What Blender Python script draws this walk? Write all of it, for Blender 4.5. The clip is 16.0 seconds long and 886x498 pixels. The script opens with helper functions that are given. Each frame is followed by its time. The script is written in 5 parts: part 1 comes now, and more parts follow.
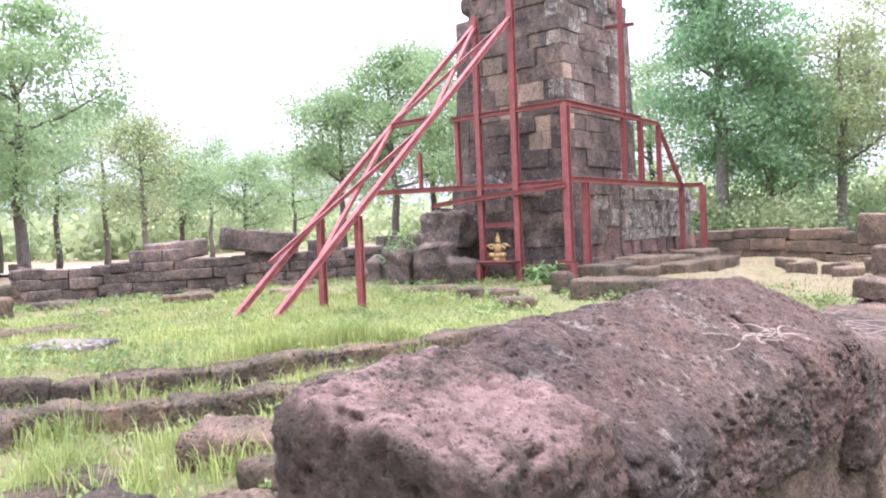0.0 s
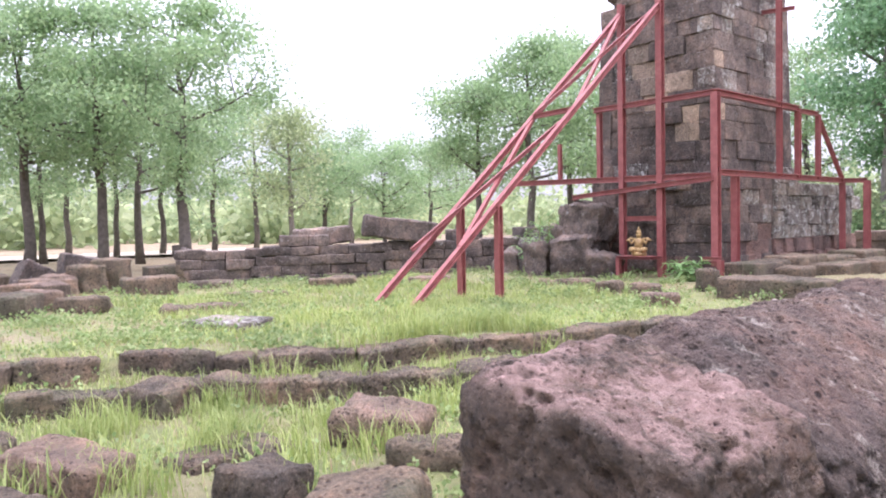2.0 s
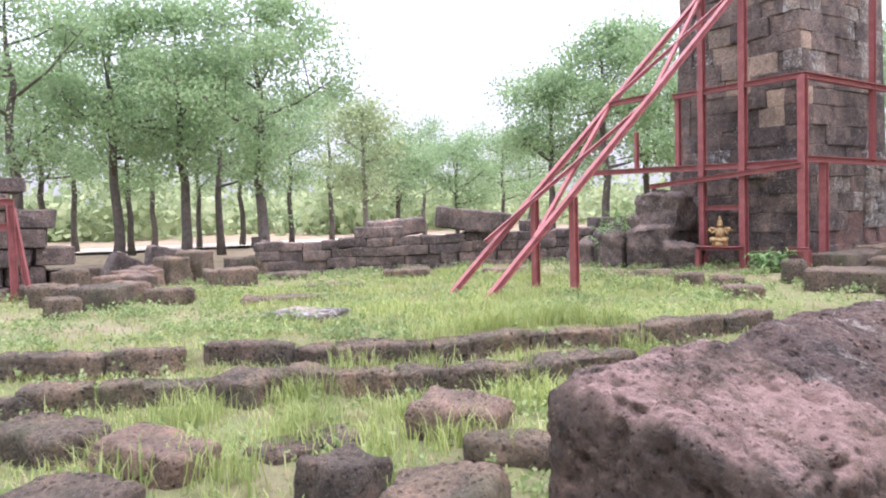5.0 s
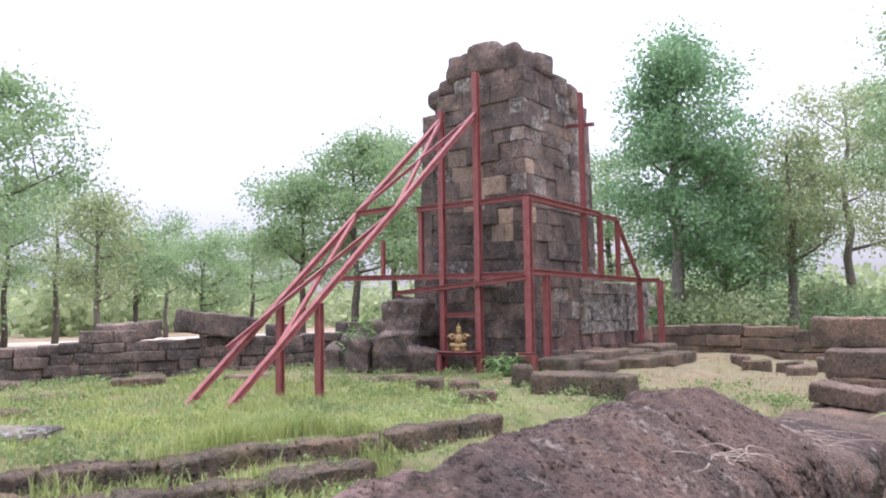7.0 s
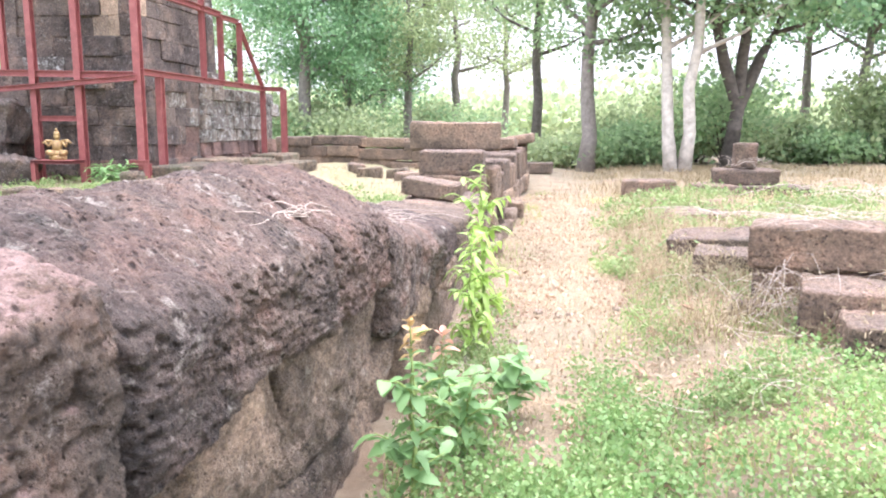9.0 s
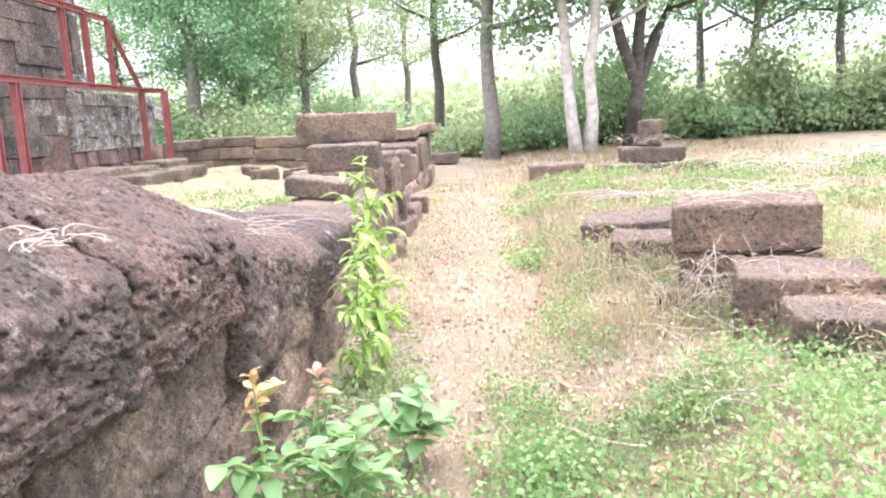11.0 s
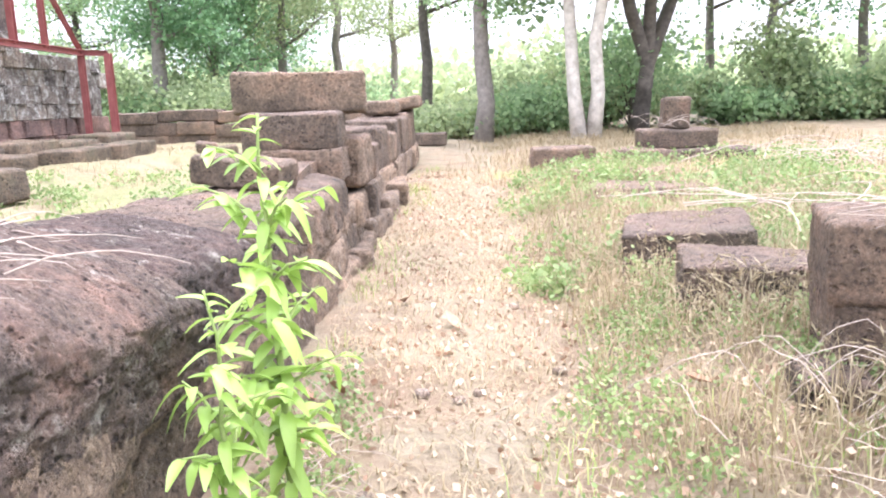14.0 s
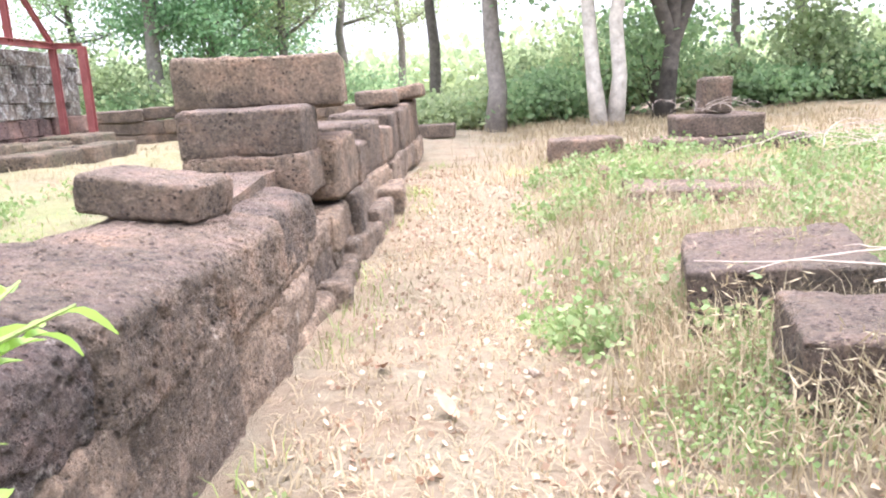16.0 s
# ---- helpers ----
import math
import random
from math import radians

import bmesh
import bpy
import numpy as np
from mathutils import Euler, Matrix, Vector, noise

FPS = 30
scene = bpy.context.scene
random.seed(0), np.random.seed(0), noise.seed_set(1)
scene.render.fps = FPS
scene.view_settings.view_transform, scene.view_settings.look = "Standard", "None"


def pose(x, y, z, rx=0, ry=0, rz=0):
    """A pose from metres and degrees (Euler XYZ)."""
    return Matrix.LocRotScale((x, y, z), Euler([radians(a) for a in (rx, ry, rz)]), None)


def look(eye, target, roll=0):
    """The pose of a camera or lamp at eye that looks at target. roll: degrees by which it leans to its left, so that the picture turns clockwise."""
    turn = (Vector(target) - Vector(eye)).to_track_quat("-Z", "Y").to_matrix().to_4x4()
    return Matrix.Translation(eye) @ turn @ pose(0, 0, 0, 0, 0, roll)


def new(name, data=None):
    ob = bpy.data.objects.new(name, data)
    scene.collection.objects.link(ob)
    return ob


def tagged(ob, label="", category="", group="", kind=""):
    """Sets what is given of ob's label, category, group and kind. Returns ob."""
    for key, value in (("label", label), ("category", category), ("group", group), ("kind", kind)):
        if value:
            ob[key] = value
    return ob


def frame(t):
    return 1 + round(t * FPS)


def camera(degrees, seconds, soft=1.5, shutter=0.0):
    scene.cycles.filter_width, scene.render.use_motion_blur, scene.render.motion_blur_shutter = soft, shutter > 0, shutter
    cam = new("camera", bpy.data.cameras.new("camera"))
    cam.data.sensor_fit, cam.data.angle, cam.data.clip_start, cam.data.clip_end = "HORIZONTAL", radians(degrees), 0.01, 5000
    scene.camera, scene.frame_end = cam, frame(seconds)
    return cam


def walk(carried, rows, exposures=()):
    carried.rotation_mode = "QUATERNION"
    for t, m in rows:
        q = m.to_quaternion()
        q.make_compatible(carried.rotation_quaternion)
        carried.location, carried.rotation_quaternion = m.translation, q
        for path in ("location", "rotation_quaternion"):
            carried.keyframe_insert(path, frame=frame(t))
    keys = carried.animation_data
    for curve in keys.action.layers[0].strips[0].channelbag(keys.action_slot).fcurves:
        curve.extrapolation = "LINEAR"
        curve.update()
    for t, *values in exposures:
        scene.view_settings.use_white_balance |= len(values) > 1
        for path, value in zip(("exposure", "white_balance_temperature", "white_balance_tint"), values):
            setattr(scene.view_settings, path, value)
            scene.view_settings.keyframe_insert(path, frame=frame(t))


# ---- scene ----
cam = camera(60.6, 16.0, 2.0)
PATH = [
    (0, (0.06, -0.043, 1.772), (-1.227, 1.487, 1.712), -2.4),
    (0.5, (0.059, -0.05, 1.78), (-1.193, 1.509, 1.755), -2.1),
    (1, (0.042, -0.07, 1.789), (-1.207, 1.491, 1.824), -1.6),
    (1.5, (0.014, -0.111, 1.776), (-1.352, 1.35, 1.773), -0.9),
    (2, (-0.008, -0.15, 1.763), (-1.539, 1.135, 1.691), -1.1),
    (2.5, (-0.021, -0.174, 1.758), (-1.64, 0.994, 1.641), -1.1),
    (3, (-0.032, -0.204, 1.757), (-1.735, 0.837, 1.623), -1.1),
    (3.2, (-0.036, -0.216, 1.757), (-1.771, 0.769, 1.625), -1.1),
    (5.3, (-0.05, -0.119, 1.802), (-1.64, 1.092, 1.74), -1.7),
    (5.5, (-0.043, -0.092, 1.808), (-1.572, 1.198, 1.784), -1.7),
    (6, (-0.013, -0.085, 1.835), (-1.38, 1.374, 1.874), -1.2),
    (6.5, (0.005, -0.075, 1.86), (-1.246, 1.481, 1.975), -0.7),
    (7, (0.028, -0.072, 1.864), (-1.168, 1.524, 2.024), -0.8),
    (7.5, (0.074, -0.055, 1.808), (-1.014, 1.623, 1.829), -1.5),
    (8, (0.123, -0.001, 1.748), (-0.702, 1.819, 1.651), -1.0),
    (8.5, (0.169, 0.034, 1.698), (-0.4, 1.934, 1.445), -0.2),
    (9, (0.212, 0.088, 1.659), (-0.125, 2.033, 1.337), 0.3),
    (9.5, (0.268, 0.128, 1.639), (0.069, 2.084, 1.272), -1.7),
    (9.7, (0.292, 0.174, 1.627), (0.138, 2.136, 1.269), -2.7),
    (11.8, (0.23, 1.55, 1.515), (0.165, 3.519, 1.173), -2.6),
    (12, (0.22, 1.697, 1.49), (0.187, 3.665, 1.137), -2.5),
    (12.5, (0.24, 2.062, 1.502), (0.22, 4.031, 1.151), -2.4),
    (13, (0.189, 2.43, 1.461), (0.119, 4.399, 1.119), -2.2),
    (13.5, (0.151, 2.799, 1.463), (0.045, 4.765, 1.111), -1.9),
    (14, (0.193, 3.194, 1.415), (0.111, 5.155, 1.029), -1.6),
    (14.5, (0.23, 3.528, 1.441), (0.143, 5.483, 1.03), -1.6),
    (15, (0.248, 3.918, 1.422), (0.15, 5.88, 1.042), -1.8),
    (15.5, (0.243, 4.241, 1.393), (0.164, 6.209, 1.045), -2.1),
    (16, (0.265, 4.663, 1.401), (0.139, 6.615, 0.988), -3.1),
]
EXPOSURES = [(t, stops, 5850, tint) for t, stops, tint in ((0.0, 1.2, 33), (1.2, 1.08, 33), (2.2, 1.0, 34), (5.5, 0.84, 32), (6.6, 0.57, 31), (7.1, 0.5, 31), (7.8, 1.02, 29), (8.5, 1.48, 27), (9.2, 1.73, 26), (11.8, 1.69, 26), (16.0, 1.68, 26))]
walk(cam, [(t, look(eye, target, roll)) for t, eye, target, roll in PATH], EXPOSURES)

# ---- world and light: a bright overcast sky, a weak wide sun ----
world = bpy.data.worlds.new("overcast_sky")
scene.world = world
world.use_nodes = True
wn = world.node_tree.nodes
wl = world.node_tree.links
sky = wn.new("ShaderNodeTexSky")
sky.sky_type = "NISHITA"
sky.sun_disc = False
sky.sun_elevation, sky.sun_rotation = radians(70), radians(34)
sky.dust_density, sky.air_density = 6.0, 1.0
cloud = wn.new("ShaderNodeBackground")
cloud.inputs[0].default_value = (0.95, 1.0, 0.96, 1)
# an overcast sky is brighter overhead than at the horizon
towards = wn.new("ShaderNodeSeparateXYZ")
wl.new(wn.new("ShaderNodeTexCoord").outputs["Generated"], towards.inputs[0])
dome = wn.new("ShaderNodeMapRange")
for key, v in (("From Min", 0.0), ("From Max", 1.0), ("To Min", 0.34), ("To Max", 2.3)):
    dome.inputs[key].default_value = v
wl.new(towards.outputs[2], dome.inputs["Value"])
wl.new(dome.outputs[0], cloud.inputs[1])
clear = wn["Background"]
clear.inputs[1].default_value = 0.05
wl.new(sky.outputs[0], clear.inputs[0])
both = wn.new("ShaderNodeAddShader")
wl.new(clear.outputs[0], both.inputs[0])
wl.new(cloud.outputs[0], both.inputs[1])
wl.new(both.outputs[0], wn["World Output"].inputs[0])

sun = new("sun", bpy.data.lights.new("sun", "SUN"))
sun.data.energy, sun.data.angle, sun.data.color = 1.2, radians(30), (1.0, 0.96, 0.9)
sun.matrix_world = look((0, 0, 30), (-6, -9, 0))


# ---- materials ----
def material(name, rough=0.9, metal=0.0):
    m = bpy.data.materials.new(name)
    m.use_nodes = True
    b = m.node_tree.nodes["Principled BSDF"]
    b.inputs["Roughness"].default_value, b.inputs["Metallic"].default_value = rough, metal
    return m, m.node_tree.nodes, m.node_tree.links, b


def add_node(n, kind, **values):
    node = n.new(kind)
    for key, value in values.items():
        node.inputs[key.replace("_", " ")].default_value = value
    return node


def ramp(n, l, source, stops):
    r = n.new("ShaderNodeValToRGB")
    e = r.color_ramp.elements
    while len(e) < len(stops):
        e.new(0.5)
    for item, (p, c) in zip(e, stops):
        item.position, item.color = p, (*c, 1)
    l.new(source, r.inputs[0])
    return r.outputs[0]


def mix(n, l, fac, a, b, how="MIX"):
    m = n.new("ShaderNodeMix")
    m.data_type, m.blend_type = "RGBA", how
    for i, v in ((0, fac), (6, a), (7, b)):
        if hasattr(v, "is_linked"):
            l.new(v, m.inputs[i])
        elif i == 0:
            m.inputs[0].default_value = v
        else:
            m.inputs[i].default_value = (*v, 1)
    return m.outputs[2]


def noise_at(n, l, scale, detail=5, rough=0.6, where=None):
    t = add_node(n, "ShaderNodeTexNoise", Scale=scale, Detail=detail, Roughness=rough)
    if where is not None:
        l.new(where, t.inputs["Vector"])
    return t.outputs["Fac"]


def bump(n, l, b, height, strength, distance):
    k = add_node(n, "ShaderNodeBump", Strength=strength, Distance=distance)
    l.new(height, k.inputs["Height"])
    if b.inputs["Normal"].is_linked:
        l.new(b.inputs["Normal"].links[0].from_socket, k.inputs["Normal"])
    l.new(k.outputs[0], b.inputs["Normal"])


def laterite(name, dark, mid, red, lichen, pit_scale=38.0, amount=0.58, moss=0.0, top_tone=0.0, top_colour=(0.42, 0.27, 0.23), stain=0.0, cavity=1.0):
    """Pitted iron-rich stone, with dark weathering, red patches and pale lichen; the pits' shade is put into the
    colour.
    """
    m, n, l, b = material(name, 0.95)
    geo = n.new("ShaderNodeNewGeometry")
    pos = geo.outputs["Position"]
    info = n.new("ShaderNodeObjectInfo").outputs["Random"]
    base = ramp(n, l, noise_at(n, l, 3.1, 6, 0.65, pos), [(0.33, dark), (0.52, mid), (0.7, red)])
    grain = ramp(n, l, noise_at(n, l, 30.0, 9, 0.82, pos), [(0.36, (0.4, 0.4, 0.41)), (0.64, (1.65, 1.58, 1.52))])
    c = mix(n, l, 1.0, base, grain, "MULTIPLY")
    piece = ramp(n, l, info, [(0.0, (0.72, 0.72, 0.74)), (1.0, (1.3, 1.24, 1.18))])
    c = mix(n, l, 1.0, c, piece, "MULTIPLY")
    if stain:
        broad = ramp(n, l, noise_at(n, l, 0.8, 7, 0.7, pos), [(0.36, (1 - stain, 1 - stain, 1 - stain)), (0.62, (1 + stain, 1 + 0.95 * stain, 1 + 0.9 * stain))])
        c = mix(n, l, 1.0, c, broad, "MULTIPLY")
    spots = ramp(n, l, noise_at(n, l, 7.5, 9, 0.8, pos), [(amount, (0, 0, 0)), (amount + 0.12, (1, 1, 1))])
    if top_tone:
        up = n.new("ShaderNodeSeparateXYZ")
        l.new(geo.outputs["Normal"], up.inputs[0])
        # upward faces take top_colour in noise patches
        flat = ramp(n, l, up.outputs[2], [(0.45, (0, 0, 0)), (0.85, (top_tone, top_tone, top_tone))])
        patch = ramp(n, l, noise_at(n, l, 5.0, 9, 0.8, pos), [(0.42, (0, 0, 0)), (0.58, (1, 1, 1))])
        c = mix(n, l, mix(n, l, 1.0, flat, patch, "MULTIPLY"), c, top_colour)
    c = mix(n, l, spots, c, lichen)
    if moss:
        mo = ramp(n, l, noise_at(n, l, 1.7, 5, 0.6, pos), [(0.5, (0, 0, 0)), (0.75, (moss, moss, moss))])
        c = mix(n, l, mo, c, (0.09, 0.11, 0.05))
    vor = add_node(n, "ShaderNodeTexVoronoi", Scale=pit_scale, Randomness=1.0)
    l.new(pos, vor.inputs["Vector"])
    # shade in the small pits, painted as a darker base colour
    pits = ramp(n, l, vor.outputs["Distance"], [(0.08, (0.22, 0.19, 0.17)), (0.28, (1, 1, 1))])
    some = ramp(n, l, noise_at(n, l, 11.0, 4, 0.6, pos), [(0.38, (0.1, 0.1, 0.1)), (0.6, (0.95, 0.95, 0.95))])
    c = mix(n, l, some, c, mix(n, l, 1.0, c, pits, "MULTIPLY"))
    warp = add_node(n, "ShaderNodeTexNoise", Scale=pit_scale * 0.5, Detail=3.0)
    l.new(pos, warp.inputs["Vector"])
    bent = n.new("ShaderNodeVectorMath")
    bent.operation = "MULTIPLY_ADD"
    l.new(warp.outputs["Color"], bent.inputs[0])
    bent.inputs[1].default_value = (0.9 / pit_scale, 0.9 / pit_scale, 0.9 / pit_scale)
    l.new(pos, bent.inputs[2])
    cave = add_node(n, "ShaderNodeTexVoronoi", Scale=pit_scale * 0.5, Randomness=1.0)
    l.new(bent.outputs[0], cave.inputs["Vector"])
    # the larger hollows get painted shade too; the same mask drives their bump
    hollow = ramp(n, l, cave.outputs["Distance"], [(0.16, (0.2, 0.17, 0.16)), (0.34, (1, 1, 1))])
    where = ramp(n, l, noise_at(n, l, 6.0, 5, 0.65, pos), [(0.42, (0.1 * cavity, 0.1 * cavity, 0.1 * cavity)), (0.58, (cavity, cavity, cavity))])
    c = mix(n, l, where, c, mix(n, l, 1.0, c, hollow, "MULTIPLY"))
    grit = ramp(n, l, noise_at(n, l, pit_scale * 1.6, 3, 0.6, pos), [(0.6, (0, 0, 0)), (0.7, (0.55, 0.55, 0.55))])
    c = mix(n, l, grit, c, tuple(min(0.6, v * 1.9 + 0.05) for v in mid))
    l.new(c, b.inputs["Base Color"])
    bump(n, l, b, noise_at(n, l, 13.0, 7, 0.7, pos), 0.8, 0.05)
    bump(n, l, b, noise_at(n, l, 34.0, 10, 0.82, pos), 1.0, 0.035)
    holes = ramp(n, l, vor.outputs["Distance"], [(0.0, (0, 0, 0)), (0.28, (1, 1, 1))])
    bump(n, l, b, holes, 1.0, 0.025)
    bump(n, l, b, hollow, 0.8 * cavity, 0.9 / pit_scale)
    return m


STONE_WALL = laterite("laterite_wall", (0.1, 0.08, 0.06), (0.195, 0.15, 0.11), (0.29, 0.2, 0.14), (0.46, 0.41, 0.35), 55.0, 0.62, top_tone=0.35, top_colour=(0.28, 0.19, 0.16))
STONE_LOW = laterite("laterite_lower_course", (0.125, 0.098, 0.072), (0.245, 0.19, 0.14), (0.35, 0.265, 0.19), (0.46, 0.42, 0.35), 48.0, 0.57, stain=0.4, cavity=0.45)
STONE_NEAR = laterite("laterite_weathered", (0.068, 0.057, 0.048), (0.135, 0.104, 0.085), (0.2, 0.132, 0.102), (0.44, 0.4, 0.34), 60.0, 0.555, top_tone=0.4, top_colour=(0.165, 0.105, 0.09), stain=0.25)
STONE_RUST = laterite("laterite_rusty", (0.078, 0.06, 0.049), (0.15, 0.108, 0.086), (0.22, 0.138, 0.106), (0.44, 0.4, 0.34), 60.0, 0.58, top_tone=0.5, top_colour=(0.22, 0.142, 0.115), stain=0.25)
STONE_PALE = laterite("laterite_lichen", (0.062, 0.052, 0.041), (0.118, 0.09, 0.068), (0.2, 0.124, 0.09), (0.42, 0.38, 0.34), 60.0, 0.6, top_tone=1.0, top_colour=(0.42, 0.28, 0.24), cavity=0.7)
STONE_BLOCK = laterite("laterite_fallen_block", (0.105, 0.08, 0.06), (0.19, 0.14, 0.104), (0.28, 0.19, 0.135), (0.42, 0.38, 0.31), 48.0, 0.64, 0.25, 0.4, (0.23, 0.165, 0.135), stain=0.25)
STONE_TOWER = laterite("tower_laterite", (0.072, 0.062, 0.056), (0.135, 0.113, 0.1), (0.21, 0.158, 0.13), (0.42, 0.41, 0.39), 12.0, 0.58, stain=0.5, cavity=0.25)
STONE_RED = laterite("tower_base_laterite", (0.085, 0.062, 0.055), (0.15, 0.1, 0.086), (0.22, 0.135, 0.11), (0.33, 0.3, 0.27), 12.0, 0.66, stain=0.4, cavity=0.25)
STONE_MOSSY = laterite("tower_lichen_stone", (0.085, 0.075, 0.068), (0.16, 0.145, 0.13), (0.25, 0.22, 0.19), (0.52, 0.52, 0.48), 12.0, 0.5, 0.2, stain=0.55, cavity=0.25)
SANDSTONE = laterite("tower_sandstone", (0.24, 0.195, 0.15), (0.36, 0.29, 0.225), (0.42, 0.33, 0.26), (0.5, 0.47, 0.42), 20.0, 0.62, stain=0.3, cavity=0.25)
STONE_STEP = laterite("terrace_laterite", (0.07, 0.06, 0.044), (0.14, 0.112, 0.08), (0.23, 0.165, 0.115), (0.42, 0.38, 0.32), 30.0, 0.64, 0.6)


def painted_steel():
    m, n, l, b = material("red_painted_steel", 0.55)
    pos = n.new("ShaderNodeNewGeometry").outputs["Position"]
    c = ramp(n, l, noise_at(n, l, 5.0, 6, 0.7, pos), [(0.3, (0.19, 0.055, 0.05)), (0.55, (0.27, 0.08, 0.075)), (0.75, (0.33, 0.14, 0.12))])
    l.new(c, b.inputs["Base Color"])
    bump(n, l, b, noise_at(n, l, 60.0, 3, 0.6, pos), 0.2, 0.004)
    return m


STEEL = painted_steel()


def plain(name, stops, scale=6.0, rough=0.9, metal=0.0, trans=0.0):
    m, n, l, b = material(name, rough, metal)
    pos = n.new("ShaderNodeNewGeometry").outputs["Position"]
    c = ramp(n, l, noise_at(n, l, scale, 4, 0.65, pos), stops)
    l.new(c, b.inputs["Base Color"])
    bump(n, l, b, noise_at(n, l, scale * 7, 4, 0.65, pos), 0.4, 0.01)
    return m


def foliage(name, a, b_col, rough=0.55, trans=0.35):
    """Leaves: each its own shade, with some light passing through."""
    m, n, l, b = material(name, rough)
    g = n.new("ShaderNodeNewGeometry")
    c = ramp(n, l, g.outputs["Random Per Island"], [(0.0, a), (1.0, b_col)])
    big = ramp(n, l, noise_at(n, l, 0.9, 3, 0.6, g.outputs["Position"]), [(0.3, (0.75, 0.78, 0.75)), (0.7, (1.25, 1.2, 1.15))])
    c = mix(n, l, 1.0, c, big, "MULTIPLY")
    l.new(c, b.inputs["Base Color"])
    t = n.new("ShaderNodeBsdfTranslucent")
    l.new(c, t.inputs[0])
    add = n.new("ShaderNodeMixShader")
    add.inputs[0].default_value = trans
    l.new(b.outputs[0], add.inputs[1])
    l.new(t.outputs[0], add.inputs[2])
    l.new(add.outputs[0], n["Material Output"].inputs[0])
    return m


LEAF_TREE = foliage("tree_leaves", (0.2, 0.32, 0.16), (0.34, 0.46, 0.25), 0.5, 0.62)
LEAF_DARK = foliage("broad_tree_leaves", (0.16, 0.31, 0.16), (0.28, 0.44, 0.24), 0.5, 0.62)
LEAF_DRY = foliage("sparse_tree_leaves", (0.28, 0.36, 0.19), (0.42, 0.49, 0.28), 0.5, 0.62)
LEAF_YOUNG = foliage("sapling_leaves", (0.2, 0.36, 0.06), (0.38, 0.52, 0.13), 0.45, 0.35)
LEAF_SEEDLING = foliage("seedling_leaves", (0.13, 0.27, 0.09), (0.25, 0.4, 0.16), 0.55, 0.4)
LEAF_YELLOW = foliage("yellow_leaves", (0.5, 0.42, 0.14), (0.55, 0.3, 0.16), 0.5, 0.35)
LEAF_CLOVER = foliage("clover_leaves", (0.13, 0.24, 0.075), (0.25, 0.36, 0.14), 0.6, 0.4)
LEAF_PINK = foliage("pink_young_leaves", (0.45, 0.2, 0.14), (0.6, 0.36, 0.25), 0.5, 0.35)
LEAF_WEED = foliage("weed_leaves", (0.16, 0.25, 0.085), (0.3, 0.37, 0.16), 0.6, 0.4)
GRASS_GREEN = foliage("green_grass", (0.2, 0.28, 0.07), (0.38, 0.43, 0.16), 0.6, 0.4)
GRASS_DRY = foliage("dry_grass", (0.26, 0.2, 0.115), (0.41, 0.34, 0.22), 0.7, 0.3)
LITTER = foliage("fallen_leaves", (0.3, 0.18, 0.12), (0.56, 0.44, 0.33), 0.8, 0.1)
BARK_GREY = plain("grey_bark", [(0.3, (0.13, 0.115, 0.1)), (0.7, (0.27, 0.24, 0.21))], 7.0)
BARK_DARK = plain("dark_bark", [(0.3, (0.06, 0.052, 0.045)), (0.7, (0.14, 0.12, 0.1))], 7.0)
BARK_PALE = plain("pale_bark", [(0.3, (0.3, 0.27, 0.23)), (0.7, (0.6, 0.55, 0.48))], 5.0)
TWIG = plain("dead_twigs", [(0.3, (0.3, 0.24, 0.19)), (0.7, (0.5, 0.42, 0.35))], 30.0)
GREEN_STEM = plain("green_stem", [(0.3, (0.2, 0.28, 0.08)), (0.7, (0.3, 0.36, 0.12))], 30.0)
GOLD = plain("gold_paint", [(0.3, (0.2, 0.11, 0.05)), (0.7, (0.46, 0.32, 0.13))], 14.0, 0.55, 0.2)
CLOTH_DARK = plain("dark_board", [(0.3, (0.04, 0.035, 0.03)), (0.7, (0.09, 0.075, 0.06))], 8.0)
DEAD_LEAF = plain("dead_brown_leaf", [(0.3, (0.26, 0.14, 0.085)), (0.7, (0.4, 0.25, 0.16))], 14.0)
SAND = plain("pale_track", [(0.3, (0.5, 0.42, 0.33)), (0.7, (0.66, 0.57, 0.46))], 0.6)


def smooth(a, b, v):
    v = np.clip((v - a) / (b - a), 0, 1)
    return v * v * (3 - 2 * v)


UPPER_KERB = [(-8.9, -1.5), (-8.5, 0.6), (-7.9, 2.2), (-7.15, 3.3), (-6.55, 4.3), (-6.25, 5.6), (-5.7, 6.7), (-5.25, 9.4)]
LOWER_KERB = [(-8.1, -1.5), (-7.7, 0.5), (-7.45, 1.4), (-6.95, 2.7), (-6.25, 3.5), (-5.75, 4.7), (-5.55, 5.6)]


def terrace_x(y):
    """Where the courtyard's upper terrace begins, along the court."""
    return np.interp(y, [p[1] for p in UPPER_KERB], [p[0] - 0.1 for p in UPPER_KERB])


